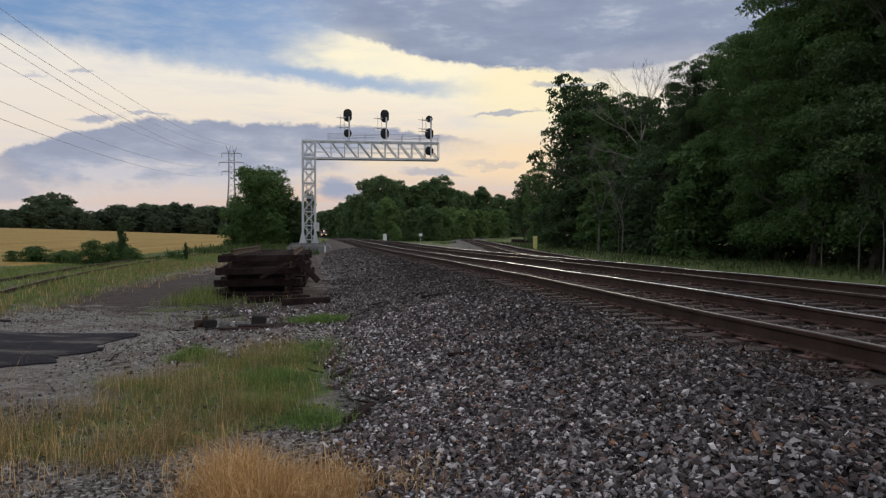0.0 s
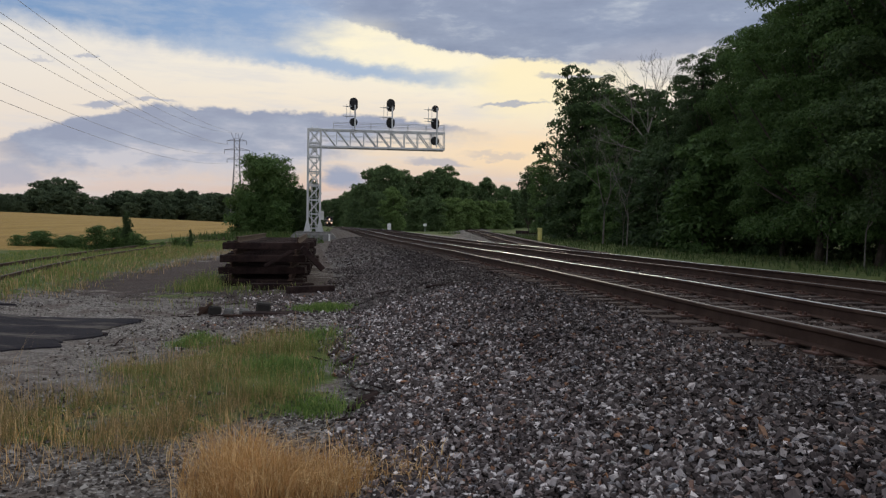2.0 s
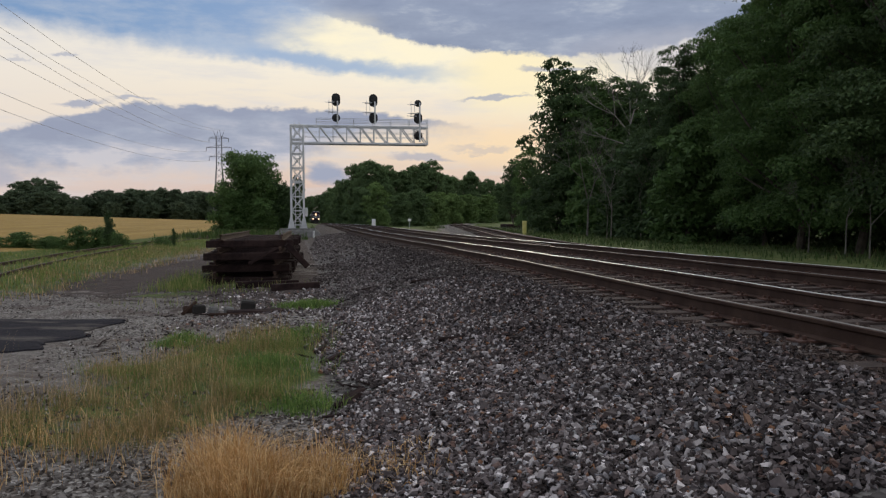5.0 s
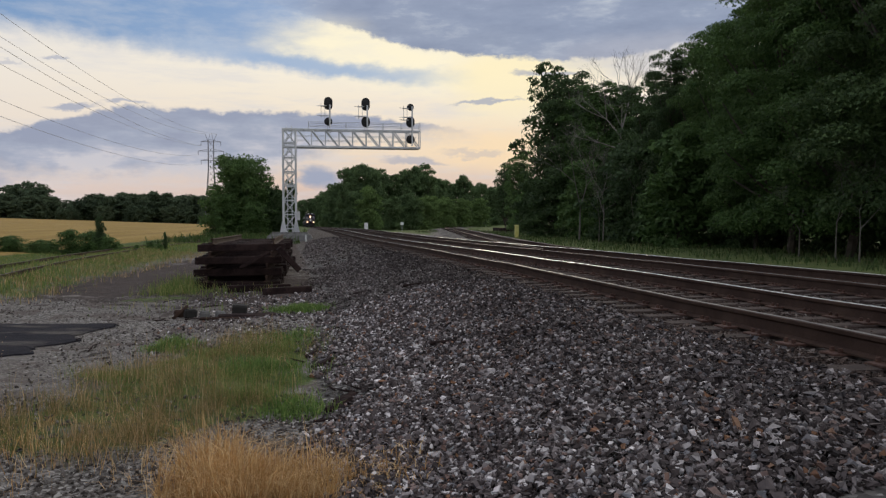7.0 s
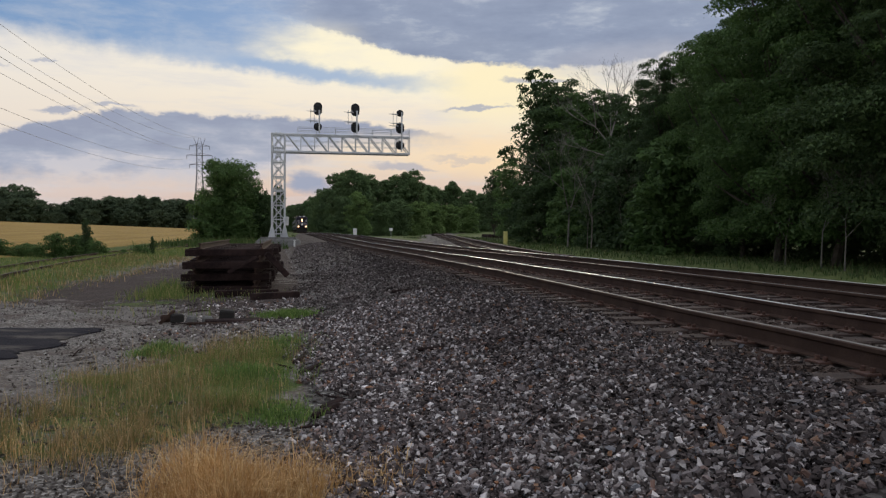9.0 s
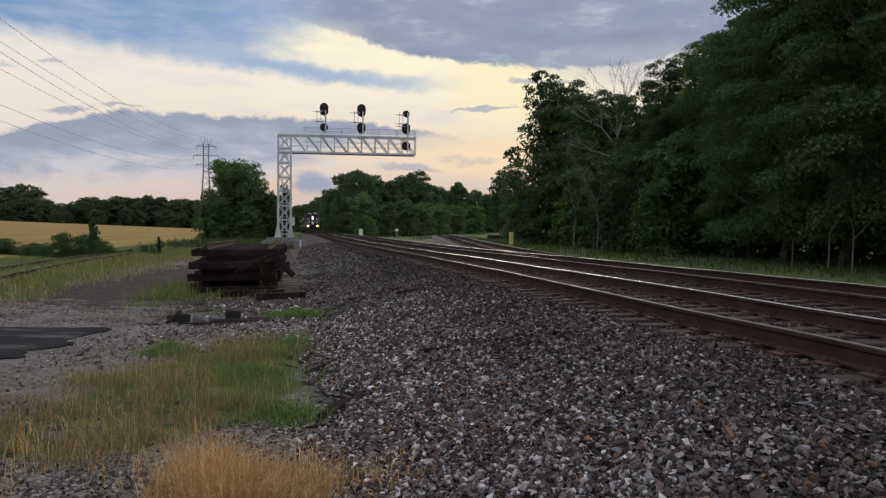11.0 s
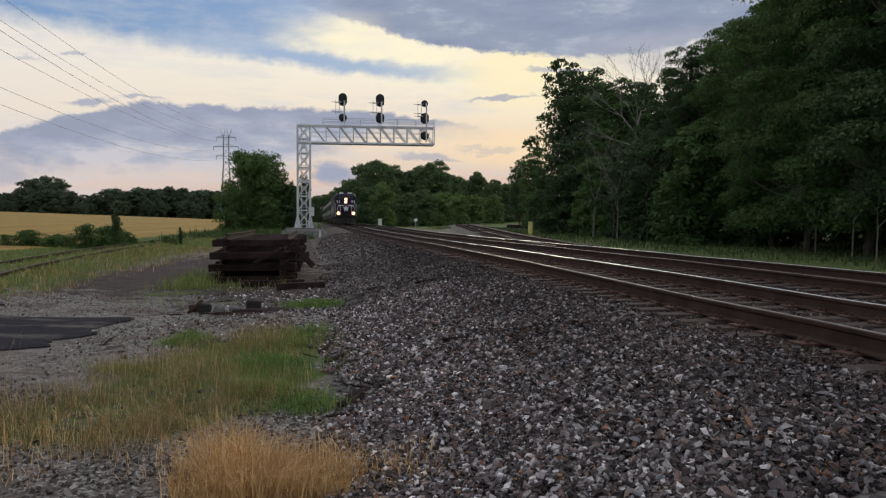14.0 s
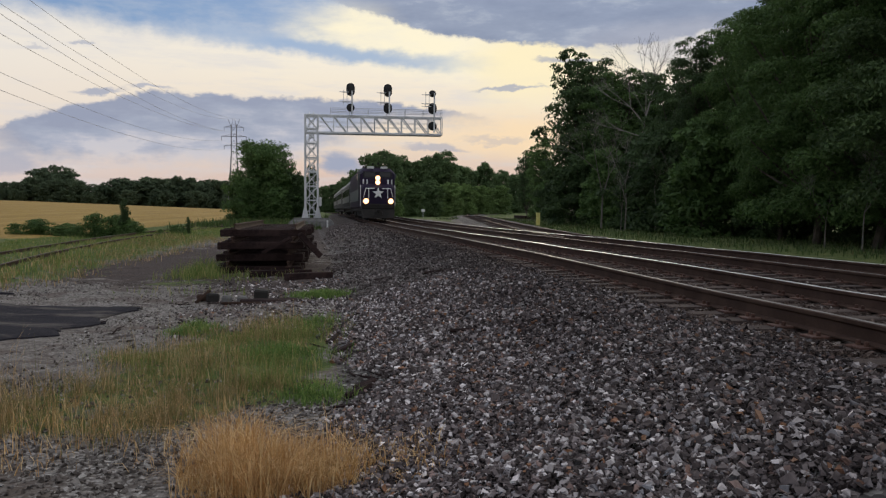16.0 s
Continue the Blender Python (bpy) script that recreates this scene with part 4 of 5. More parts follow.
loose("timber_tie", pose(-0.78, 19.9, 0.74, 0, 47, 8), (0.78, 0.2, 0.14), M_OLDTIE, "dark timber tie leaning against the panel stack", "timber", "loose ties")
loose("timber_plank", pose(-1.62, 19.72, 0.74, 0, -29, 4), (0.8, 0.05, 0.085), M_OLDTIE, "thin weathered plank propped across the panel stack", "timber", "loose ties")
for x, y, a, ln in ((-1.45, 19.0, 9, 1.5), (-0.75, 18.4, 32, 1.2)):
    loose("timber_tie", pose(x, y, gz(x, y) + 0.07, 0, 0, a), (ln, 0.22, 0.16), M_OLDTIE, "weathered dark tie lying on the ground", "timber", "loose ties")
for x, y, a, s, mat, lb in ((-2.25, 14.0, 30, (0.22, 0.14, 0.16), M_UNDER, "dark rusty steel fitting"), (-1.98, 13.8, -8, (0.16, 0.14, 0.14), M_OLDCONC, "broken grey concrete lump"), (-1.72, 13.85, 12, (0.18, 0.15, 0.13), M_OLDCONC, "broken grey concrete lump"),
                            (-1.42, 14.1, 5, (0.26, 0.2, 0.2), M_UNDER, "dark rusted steel block"), (-1.25, 13.7, 3, (1.0, 0.2, 0.06), M_OLDTIE, "flat weathered plank"), (-1.7, 13.6, -4, (0.7, 0.09, 0.05), M_RUST, "bent rusty bar"),
                            (-2.4, 14.3, 60, (0.5, 0.1, 0.12), M_RUST, "rusty rail offcut")):
    loose("scrap", pose(x, y, gz(x, y) + s[2] * 0.45, 4, 6 if s[0] < 0.6 else 0, a), s, mat, lb + " on the gravel", "scrap", "scrap heap", 0.03)
loose("scrap", pose(-2.42, 14.0, gz(-2.4, 14) + 0.11, 10, -40, 20), (0.34, 0.05, 0.05), M_RUST, "leaning rusty bar on the gravel", "scrap", "scrap heap")
for x, y, a, ln in ((0.16, 6.75, 52, 0.42), (0.22, 7.0, 40, 0.3), (0.02, 8.9, 60, 0.5), (-0.1, 9.6, 72, 0.45), (1.35, 8.4, -20, 0.35), (1.9, 14.5, 10, 0.8), (0.9, 16.2, 40, 0.6)):
    loose("wood_fragment", pose(x, y, gz(x, y) + 0.03, 0, -6, a), (ln * 0.9, 0.075, 0.04), M_OLDTIE, "splintered dark timber piece on the ballast", "timber", "timber fragments", 0.02)


r3 = random.Random(77)
for k in range(26):
    x, y = (r3.uniform(-0.35, 0.5), r3.uniform(5.5, 24)) if k < 16 else (r3.uniform(-3.4, -0.6), r3.uniform(10.5, 17))
    ln = r3.uniform(0.15, 0.5)
    ob = part("stick", Build().rod((-ln / 2, 0, 0), (ln * 0.1, 0.02, 0.008), 0.012, 0.010, 5).rod((ln * 0.1, 0.02, 0.008), (ln / 2, -0.02, 0), 0.010, 0.005, 5), M_OLDTIE)
    ob.matrix_basis = pose(x, y, gz(x, y) + 0.022, 0, r3.uniform(-6, 6), r3.uniform(0, 180))
    tagged(ob, "dark broken stick lying on the gravel", "stick", "loose sticks")


def asphalt():
    b = Build()
    r2 = random.Random(8)
    pts = []
    outline = ((-7.5, 13.6), (-6.2, 13.55), (-5.2, 13.35), (-4.3, 13.3), (-3.25, 13.05), (-3.15, 12.7), (-3.6, 12.0), (-3.25, 11.4), (-3.75, 10.9), (-3.6, 10.4), (-4.2, 9.9), (-5.2, 9.3), (-7.5, 9.2))
    for (xa, ya), (xb, yb) in zip(outline, outline[1:] + outline[:1]):
        for k in range(6):
            f = k / 6
            pts.append((xa + (xb - xa) * f + r2.uniform(-0.05, 0.05), ya + (yb - ya) * f + r2.uniform(-0.05, 0.05)))
    cx, cy = -5.2, 11.6
    rings = []
    for f, dz in ((1.0, -0.05), (0.985, 0.02), (0.9, 0.035), (0.6, 0.04), (0.3, 0.04), (0.02, 0.04)):
        rings.append([(cx + (x - cx) * f, cy + (y - cy) * f, gz(cx + (x - cx) * f, cy + (y - cy) * f) + dz) for x, y in pts])
    return tagged(part("asphalt_patch", b.loft(rings), M_ASPHALT), "dark worn asphalt patch in the gravel", "pavement", kind="structure")


asphalt()
_p = Build().loft([[(-6.6 + 0.75 * math.cos(a) * f, 14.85 + 0.22 * math.sin(a) * f, gz(-6.6 + 0.75 * math.cos(a) * f, 14.85 + 0.22 * math.sin(a) * f) + dz) for a in np.linspace(0, 2 * math.pi, 20, endpoint=False)] for f, dz in ((1, -0.04), (0.93, 0.03), (0.05, 0.035))])
tagged(part("asphalt_patch", _p, M_ASPHALT), "small dark asphalt patch in the gravel", "pavement", kind="structure")


# ---- line-side fixtures ----
def marker(name, x, y, h, w, mat, label, sign=False):
    z = gz(x, y) - 0.05
    t = thing(name, pose(x, y, z), label, "trackside marker")
    if sign:
        part("post", Build().rod((0, 0, 0), (0, 0, h), 0.04, None, 8), M_GALV, t)
        part("plate", Build().box((0, -0.06, h - 0.2), (w, 0.03, 0.46), None, 0.01), mat, t)
    else:
        part("cabinet", Build().box((0, 0, h / 2), (w, w * 0.7, h), None, 0.05), mat, t)
        part("cap", Build().box((0, 0, h + 0.03), (w * 1.1, w * 0.8, 0.07), None, 0.02), mat, t)
    return t


marker("relay_cabinet", 8.35, 140, 1.42, 0.64, M_WHITE, "white relay cabinet beside the track")
marker("sign_plate", 15.0, 141, 1.6, 0.62, M_WHITE, "small white sign plate on a post", True)
marker("marker_post", 15.9, 61, 1.1, 0.32, M_YELLOW, "yellow marker post in the grass")
marker("switch_marker", -1.15, 66, 0.55, 0.14, M_WHITE, "small pale marker beside the ballast")
for _k in range(7):
    for _j in range(3):
        x, y = 29.0 + _k * 0.75, 122.0 + _j * 1.4 + 0.3 * (_k % 2)
        if _k in (2, 4) and _j == 2:
            continue
        loose("timber_tie", pose(x, y, gz(x, y) + 0.12, 0, 0, 88 + 3 * (_k % 3)), (2.6, 0.6, 0.9), M_OLDTIE, "old dark ties piled beside the branch", "timber", "far tie pile", 0.04)


# ---- transmission line ----
def pylon(y):
    x, z = -40.2, gz(-40.2, y)
    t = thing("pylon", pose(x, y, z), "weathered steel lattice pylon with three crossarms", "pylon", "pylons")
    H = 36.2 - z
    for sx in (-1, 1):
        for sy in (-1, 1):
            leg = Build().rod((sx * 2.2, sy * 2.2, 0), (sx * 1.0, sy * 0.7, H * 0.62), 0.16, 0.12).rod((sx * 1.0, sy * 0.7, H * 0.62), (sx * 1.0, sy * 0.5, H * 0.93), 0.12, 0.1)
            part("leg", leg, M_PYLON, t)
        part("horn", Build().rod((sx * 1.0, 0, H * 0.91), (sx * 2.1, 0, H), 0.1, 0.07).rod((sx * 1.0, 0, H * 0.91), (sx * 0.3, 0, H), 0.1, 0.07), M_PYLON, t)
    n = 14
    for i in range(n):
        za, zb = H * 0.92 * i / n, H * 0.92 * (i + 1) / n
        wa, wb = (2.2 - 1.2 * min(1, za / (H * 0.62))), (2.2 - 1.2 * min(1, zb / (H * 0.62)))
        b = Build().rod((-wa, -wa * 0.7, za), (wb, -wb * 0.7, zb), 0.05, None, 4).rod((wa, -wa * 0.7, za), (-wb, -wb * 0.7, zb), 0.05, None, 4).rod((-wa, wa * 0.7, za), (-wb, -wb * 0.7, zb), 0.05, None, 4).rod((wa, wa * 0.7, za), (wb, -wb * 0.7, zb), 0.05, None, 4)
        part("brace", b, M_PYLON, t)
    for zz, w in ((33.2 - z, 3.6), (29.7 - z, 4.6), (26.2 - z, 3.6)):
        a = Build().rod((-w, 0, zz), (w, 0, zz), 0.11, None, 5).rod((-w, 0, zz), (0, 0, zz + 0.9), 0.06, None, 4).rod((w, 0, zz), (0, 0, zz + 0.9), 0.06, None, 4)
        q = part("crossarm", a, M_PYLON, t)
        for sx in (-1, 1):
            part("insulator", Build().rod((sx * w, 0, zz), (sx * w, 0, zz - 1.5), 0.09, None, 6), M_PYLON, q)
    return t


pylon(300.0), pylon(-30.0)


def wire(x, z1, z2):
    b = Build()
    pts = [(x, y, z2 + (z1 - z2) * ((y - 135) / 165.0) ** 2) for y in np.linspace(-30, 300, 60)]
    for p, q in zip(pts, pts[1:]):
        b.rod(p, q, 0.034, None, 4)
    return tagged(part("power_line", b, M_WIRE), "thin sagging overhead conductor", "cable", "overhead conductors")


for x, z1, z2 in ((-38.2, 36.2, 27.1), (-42.2, 36.2, 26.9), (-36.6, 31.7, 22.0), (-43.8, 31.7, 24.1), (-44.8, 28.2, 19.5), (-43.8, 24.7, 16.8)):
    wire(x, z1, z2)


# ---- trees ----
def leaves(rng, blobs, n, size, droop=0.3, tier=0.75):
    """Many small bent leaves over the skins of the clumps."""
    C, Rr = np.array([b[0] for b in blobs]), np.array([b[1] for b in blobs])
    p = Rr ** 2 / (Rr ** 2).sum()
    k = rng.choice(len(blobs), n, p=p)
    v = rng.normal(size=(n, 3))
    v /= np.linalg.norm(v, axis=1)[:, None]
    v[:, 2] = np.where(v[:, 2] < -0.5, -v[:, 2] * 0.6, v[:, 2])
    rad = Rr[k] * (0.35 + 0.75 * rng.random(n) ** 0.6 + 0.25 * (rng.random(n) > 0.8) * rng.random(n))
    pos = C[k] + v * rad[:, None] * np.array([1, 1, tier])
    pos[:, 2] -= 0.22 * (rad / Rr[k]) ** 2 * Rr[k] * (tier < 0.7)
    nrm = v * 0.85 + np.array([0, 0, 0.4]) + rng.normal(size=(n, 3)) * 0.55
    nrm /= np.linalg.norm(nrm, axis=1)[:, None]
    t = np.cross(nrm, rng.normal(size=(n, 3)))
    t /= np.linalg.norm(t, axis=1)[:, None] + 1e-9
    t[:, 2] -= droop * rng.random(n)
    s = np.cross(nrm, t)
    L = size * (0.6 + 0.8 * rng.random(n))[:, None]
    skew = rng.uniform(-0.25, 0.25, n)[:, None]
    verts = np.stack([pos - t * L * (0.45 + skew) - s * L * 0.36, pos - t * L * (0.45 - skew) + s * L * 0.36, pos + t * L * 0.62], 1).reshape(-1, 3)
    return arrays("crown", verts, np.arange(3 * n).reshape(-1, 3))


def tree(seed, H, R, base, n, size, mat, label, category="tree", group="", nblobs=20, name="tree", rs=1.0, tier=0.75, dome=2.0):
    rng = np.random.default_rng(seed)
    t = thing(name, Matrix(), label, category, group)
    blobs = []
    for i in range(nblobs):
        h = (i + rng.random()) / nblobs
        env = R * max(0.06, 1 - abs((h - 0.38) / 0.66) ** dome) ** (1 / dome)
        a, q = rng.random() * 6.283, env * rng.uniform(0.25, 0.85)
        r = R * rs * rng.uniform(0.2, 0.42) * (0.7 + 0.3 * env / R)
        blobs.append((np.array([q * math.cos(a), q * math.sin(a), base + (H - base) * h * 0.94 + (0.0 if h < 0.9 else -0.2 * r)]), min(r, (H - base) * 0.3)))
    core = []
    for i in range(max(6, nblobs // 8)):
        h = (i + 0.5) / max(6, nblobs // 8)
        env = R * max(0.06, 1 - abs((h - 0.38) / 0.66) ** dome) ** (1 / dome)
        a, q = rng.random() * 6.283, env * rng.uniform(0.0, 0.35)
        core.append((np.array([q * math.cos(a), q * math.sin(a), base + (H - base) * h * 0.86]), 0.5 * env))
    trunk = Build()
    p, r = Vector((0, 0, -0.2)), 0.011 * H + 0.03
    path = [p]
    for k in range(4):
        q = Vector((rng.normal() * 0.03 * H, rng.normal() * 0.03 * H, H * (0.2 + 0.19 * k)))
        trunk.rod(p, q, r, r * 0.72, 7)
        p, r = q, r * 0.72
        path.append(q)
    for c, br in blobs[::4]:
        k = min(3, max(1, int(c[2] / H * 4.2)))
        o = path[k].lerp(path[k - 1], 0.4)
        midp = o.lerp(Vector(c), 0.55) + Vector((0, 0, -0.1 * br))
        trunk.rod(o, midp, 0.006 * H, 0.004 * H, 5).rod(midp, c, 0.004 * H, 0.0015 * H, 5)
    part("trunk", trunk, M_BARK, t)
    part("crown", leaves(rng, blobs + core, n, size, tier=tier), mat, t)
    return t


def plant(src, x, y, H, H0, turn, wide=1.0, label=""):
    ob = copy_thing(src, pose(x, y, gz(x, y), 0, 0, turn))
    ob.scale = (H / H0 * wide, H / H0 * wide, H / H0)
    if label:
        ob["label"] = label
    return ob


def polar(az_deg, dist):
    return dist * math.sin(radians(az_deg)), dist * math.cos(radians(az_deg))


def remove(ob):
    for o in (*ob.children_recursive, ob):
        bpy.data.objects.remove(o)


rnd = random.Random(21)
BIG = [tree(100 + k, 16, 4.6, 1.4, 100000, 0.12, M_LEAF if k % 2 == 0 else M_LEAF2, "tall dense dark green broadleaf tree", "tree", "lineside woods", 130, rs=0.66, tier=0.5) for k in range(4)]
SLIM = [tree(110 + k, 16, 4.6, 1.0, 30000, 0.21, M_LEAF if k != 1 else M_LEAF2, "tall green broadleaf tree in the lineside wood", "tree", "lineside woods", 110, rs=0.62, tier=0.6) for k in range(3)]
AIRY = [tree(120 + k, 16, 4.6, 3.0, 10000, 0.30, M_LEAF, "open-crowned tree with gaps between its leaf clumps", "tree", "lineside woods", 110, rs=0.36) for k in range(2)]
BACK = [tree(130 + k, 16, 4.8, 0.6, 13000, 0.36, M_LEAF, "tall dark tree deep in the wood", "tree", "lineside woods", 60, rs=0.8) for k in range(2)]
LOW = [tree(140 + k, 6, 2.6, 0.0, 10000, 0.20, M_LEAF2 if k == 0 else M_LEAF, "bushy green young tree at the wood's edge", "bush", "wood edge bushes", 50, "bush", 0.7) for k in range(3)]
# heading, height angle of the top, distance: the wood beside the line
for k, (a0, e0, dd, w) in enumerate(((13.9, 5.3, 138, 0.9), (15.0, 6.3, 112, 1.0), (17.2, 13.0, 88, 0.95), (18.9, 12.3, 84, 1.0), (20.7, 11.6, 78, 1.15), (24.0, 11.6, 66, 0.85), (25.6, 13.9, 55, 0.75),
                                     (28.2, 15.2, 52, 0.75), (31.3, 17.0, 46, 0.9), (29.9, 16.6, 49, 0.8), (33.5, 21.5, 41, 1.0), (37.0, 23.5, 37, 1.0), (41.5, 26, 33, 1.05), (48.0, 29, 30, 1.05),
                                     (22.2, 11.3, 80, 1.15), (26.0, 10.6, 76, 1.1), (30.0, 13.0, 66, 1.0), (35.0, 17.0, 58, 1.15), (40.0, 19.0, 52, 1.15), (46.0, 21.0, 46, 1.15))):
    x, y = polar(a0, dd)
    plant(AIRY[k % 2] if k in (0, 2) else BIG[1 if k in (8, 9, 10) else k % 4] if dd < 56 else SLIM[k % 3] if a0 < 25 else BACK[k % 2], x, y, 1.6 + dd * math.tan(radians(e0)) - gz(x, y), 17.0, k * 77 % 360, w)
for k, (a0, e0, dd) in enumerate(((15.2, 2.6, 104), (15.9, 3.6, 92), (17.4, 4.6, 78), (19.6, 5.0, 70), (21.8, 6.0, 62), (24.0, 6.4, 56), (26.6, 7.4, 50), (30.4, 5.0, 47), (33, 7, 50), (36, 8, 46), (39, 9, 43), (42.5, 10, 40), (46, 11, 37), (29.5, 6, 55))):
    x, y = polar(a0, dd)
    # past 28 degrees only the darker leaf colour, standing in for shade under the crowns
    plant(LOW[k % 3 if a0 < 28 else 1 + k % 2], x, y, (1.6 + dd * math.tan(radians(e0)) - gz(x, y)) * (1.0 if a0 < 28 else 0.8), 6.0, k * 61 % 360, rnd.uniform(0.9, 1.2))
MID = [tree(170 + k, 13, 4.6, -0.3, 15000, 0.40, M_LEAF3, "full green tree in the woods between the lines", "tree", "woods between the lines", 90, rs=0.68, dome=2.6) for k in range(3)]
HAZEL = tree(175, 13, 4.6, -0.3, 15000, 0.38, M_LEAF4, "round light green tree before the darker woods", "tree", "woods between the lines", 80, rs=0.62, dome=2.6)
def woods(trees, first):
    """Trees given by heading, height angle of the top, distance and width."""
    for k, (a0, e0, dd, w) in enumerate(trees, first):
        x, y = polar(a0, dd)
        plant(HAZEL if k in (12, 15, 16, 17, 18) else MID[k % 3], x, y, 1.6 + dd * math.tan(radians(e0)) - gz(x, y), 11.8, k * 83 % 360, w)


woods(((1.7, 3.2, 300, 1.1), (2.3, 4.1, 195, 0.8), (3.4, 4.3, 185, 0.9), (4.6, 3.9, 200, 1.0), (6.0, 3.8, 205, 1.0), (7.4, 4.3, 190, 0.9), (8.5, 3.5, 215, 1.0), (9.5, 3.1, 240, 1.1), (10.6, 3.5, 225, 0.85), (11.7, 3.0, 245, 1.0), (12.7, 2.7, 260, 1.1), (13.6, 2.7, 270, 1.1), (3.7, 2.75, 150, 0.95), (5.3, 2.0, 158, 1.1), (6.6, 2.3, 165, 1.1)), 0)
woods(((8.0, 2.1, 172, 1.2), (9.3, 2.0, 182, 1.2), (10.5, 1.9, 200, 1.3), (11.8, 1.9, 215, 1.3), (2.6, 2.4, 172, 1.0), (1.2, 2.6, 330, 1.1), (0.5, 2.35, 560, 1.2), (-0.4, 2.0, 580, 1.2), (-1.2, 1.8, 600, 1.2), (-2.2, 1.8, 560, 1.2), (-3.2, 2.4, 540, 1.2), (1.6, 2.9, 420, 1.1), (0.9, 2.6, 470, 1.1), (-2.6, 1.9, 300, 1.0), (-3.6, 2.4, 260, 1.0)), 15)
# the lone tree beside the signal
lone = tree(207, 9.9, 5.0, 0.1, 38000, 0.23, M_LEAF2, "round dark green tree beside the signal gantry", "tree", "", 120, rs=0.62, dome=3.6)
lone.matrix_basis = pose(-9.3, 95, gz(-9.3, 95))
for x, y, h, w in ((-5.4, 94, 6.2, 0.8), (-12.2, 96, 5.0, 0.9), (-3.8, 99, 7.4, 0.42), (-7.4, 90, 4.2, 1.1), (-10.4, 90.5, 5.2, 0.9)):
    plant(LOW[0 if y < 91 else 1], x, y, h, 6.0, x * 40, w, "dark green bush below the lone tree")
FAR = [tree(220 + k, 14, 6.5, -0.8, 3600, 0.85, M_LEAF5, "dark far tree at the edge of the field", "tree", "far woods", 70, rs=0.65, dome=3.0) for k in range(3)]
for j in range(76):
    k, low_row = j // 2, j % 2
    a0 = -28.0 + j * 0.31
    e0 = (1.45 if k < 12 else {12: 1.9, 13: 2.35, 14: 2.5, 15: 2.2, 16: 1.7, 17: 1.35}.get(k, 1.25 + 0.6 * min(1.0, (k - 18) / 3))) + 0.2 + 0.08 * math.sin(k * 1.9) + 0.08 * math.sin(k * 0.7 + 2)
    e0 = e0 - 0.75 if low_row else e0
    dd = (335 if low_row else 352) + 16 * math.sin(j * 2.3)
    x, y = polar(a0, dd)
    plant(FAR[k % 3], x, y, max(4.0, 1.6 + dd * math.tan(radians(e0)) - gz(x, y)), 12.5, j * 71 % 360, 1.5)
BUSH = tree(260, 2.0, 1.7, -0.25, 5000, 0.11, M_LEAF2, "low green bush", "bush", "field edge bushes", 60, "bush", 0.6)
for k in range(2, 16):
    x = -20.5 + k * 0.72 + rnd.uniform(-0.3, 0.3)
    y = 48.5 + rnd.uniform(-1, 1)
    h = 0.6 + 0.45 * rnd.random() + (0.7 if 8 <= k <= 10 else 0) - (0.25 if k > 11 else 0)
    plant(BUSH, x, y, h, 2.1, k * 77, rnd.uniform(0.8, 1.3) * (1.5 if k < 8 else 1.0), "low tangled green bush on the field edge")
plant(LOW[1], -12.8, 48, 2.4, 6.2, 30, 0.4, "narrow dark bush on the field edge")
plant(LOW[1], -9.5, 50, 1.2, 6.2, 80, 0.45, "narrow dark bush on the field edge")
remove(BUSH)
for src in BIG + SLIM + AIRY + BACK + LOW + MID + [HAZEL] + FAR:
    remove(src)


def dead_tree(x, y, H, seed, thick=0.2, label="bleached leafless tree among green crowns"):
    r2 = random.Random(seed)
    t = thing("dead_tree", pose(x, y, gz(x, y)), label, "tree")
    b = Build()

    def grow(p, way, ln, r, depth):
        q = p + way * ln
        b.rod(p, q, r, r * 0.62, 5 if depth < 3 else 4)
        if depth < 6:
            for _ in range(3 if depth > 1 else 2):
                w = (way + Vector((r2.gauss(0, 0.42), r2.gauss(0, 0.42), r2.gauss(0.12, 0.2)))).normalized()
                grow(q, w, ln * r2.uniform(0.62, 0.82), r * 0.6, depth + 1)
    grow(Vector((0, 0, 0)), Vector((0.03, 0, 1)), H * 0.32, thick, 0)
    part("trunk", b, M_DEAD, t)


for a0, dd, h, sd, th in ((22.4, 66, 17.0, 3, 0.17), (19.2, 62, 8.5, 5, 0.09), (20.9, 60, 6.5, 9, 0.07)):
    x, y = polar(a0, dd)
    dead_tree(x, y, h, sd, th)
for k, (a0, dd, h) in enumerate(((36.2, 33.5, 4.6), (37.6, 32.0, 3.8), (34.0, 36.0, 3.4), (23.0, 55.0, 5.5), (20.6, 60.0, 4.5))):
    x, y = polar(a0, dd)
    dead_tree(x, y, h, 20 + k, 0.035, "thin bare sapling at the wood's edge")


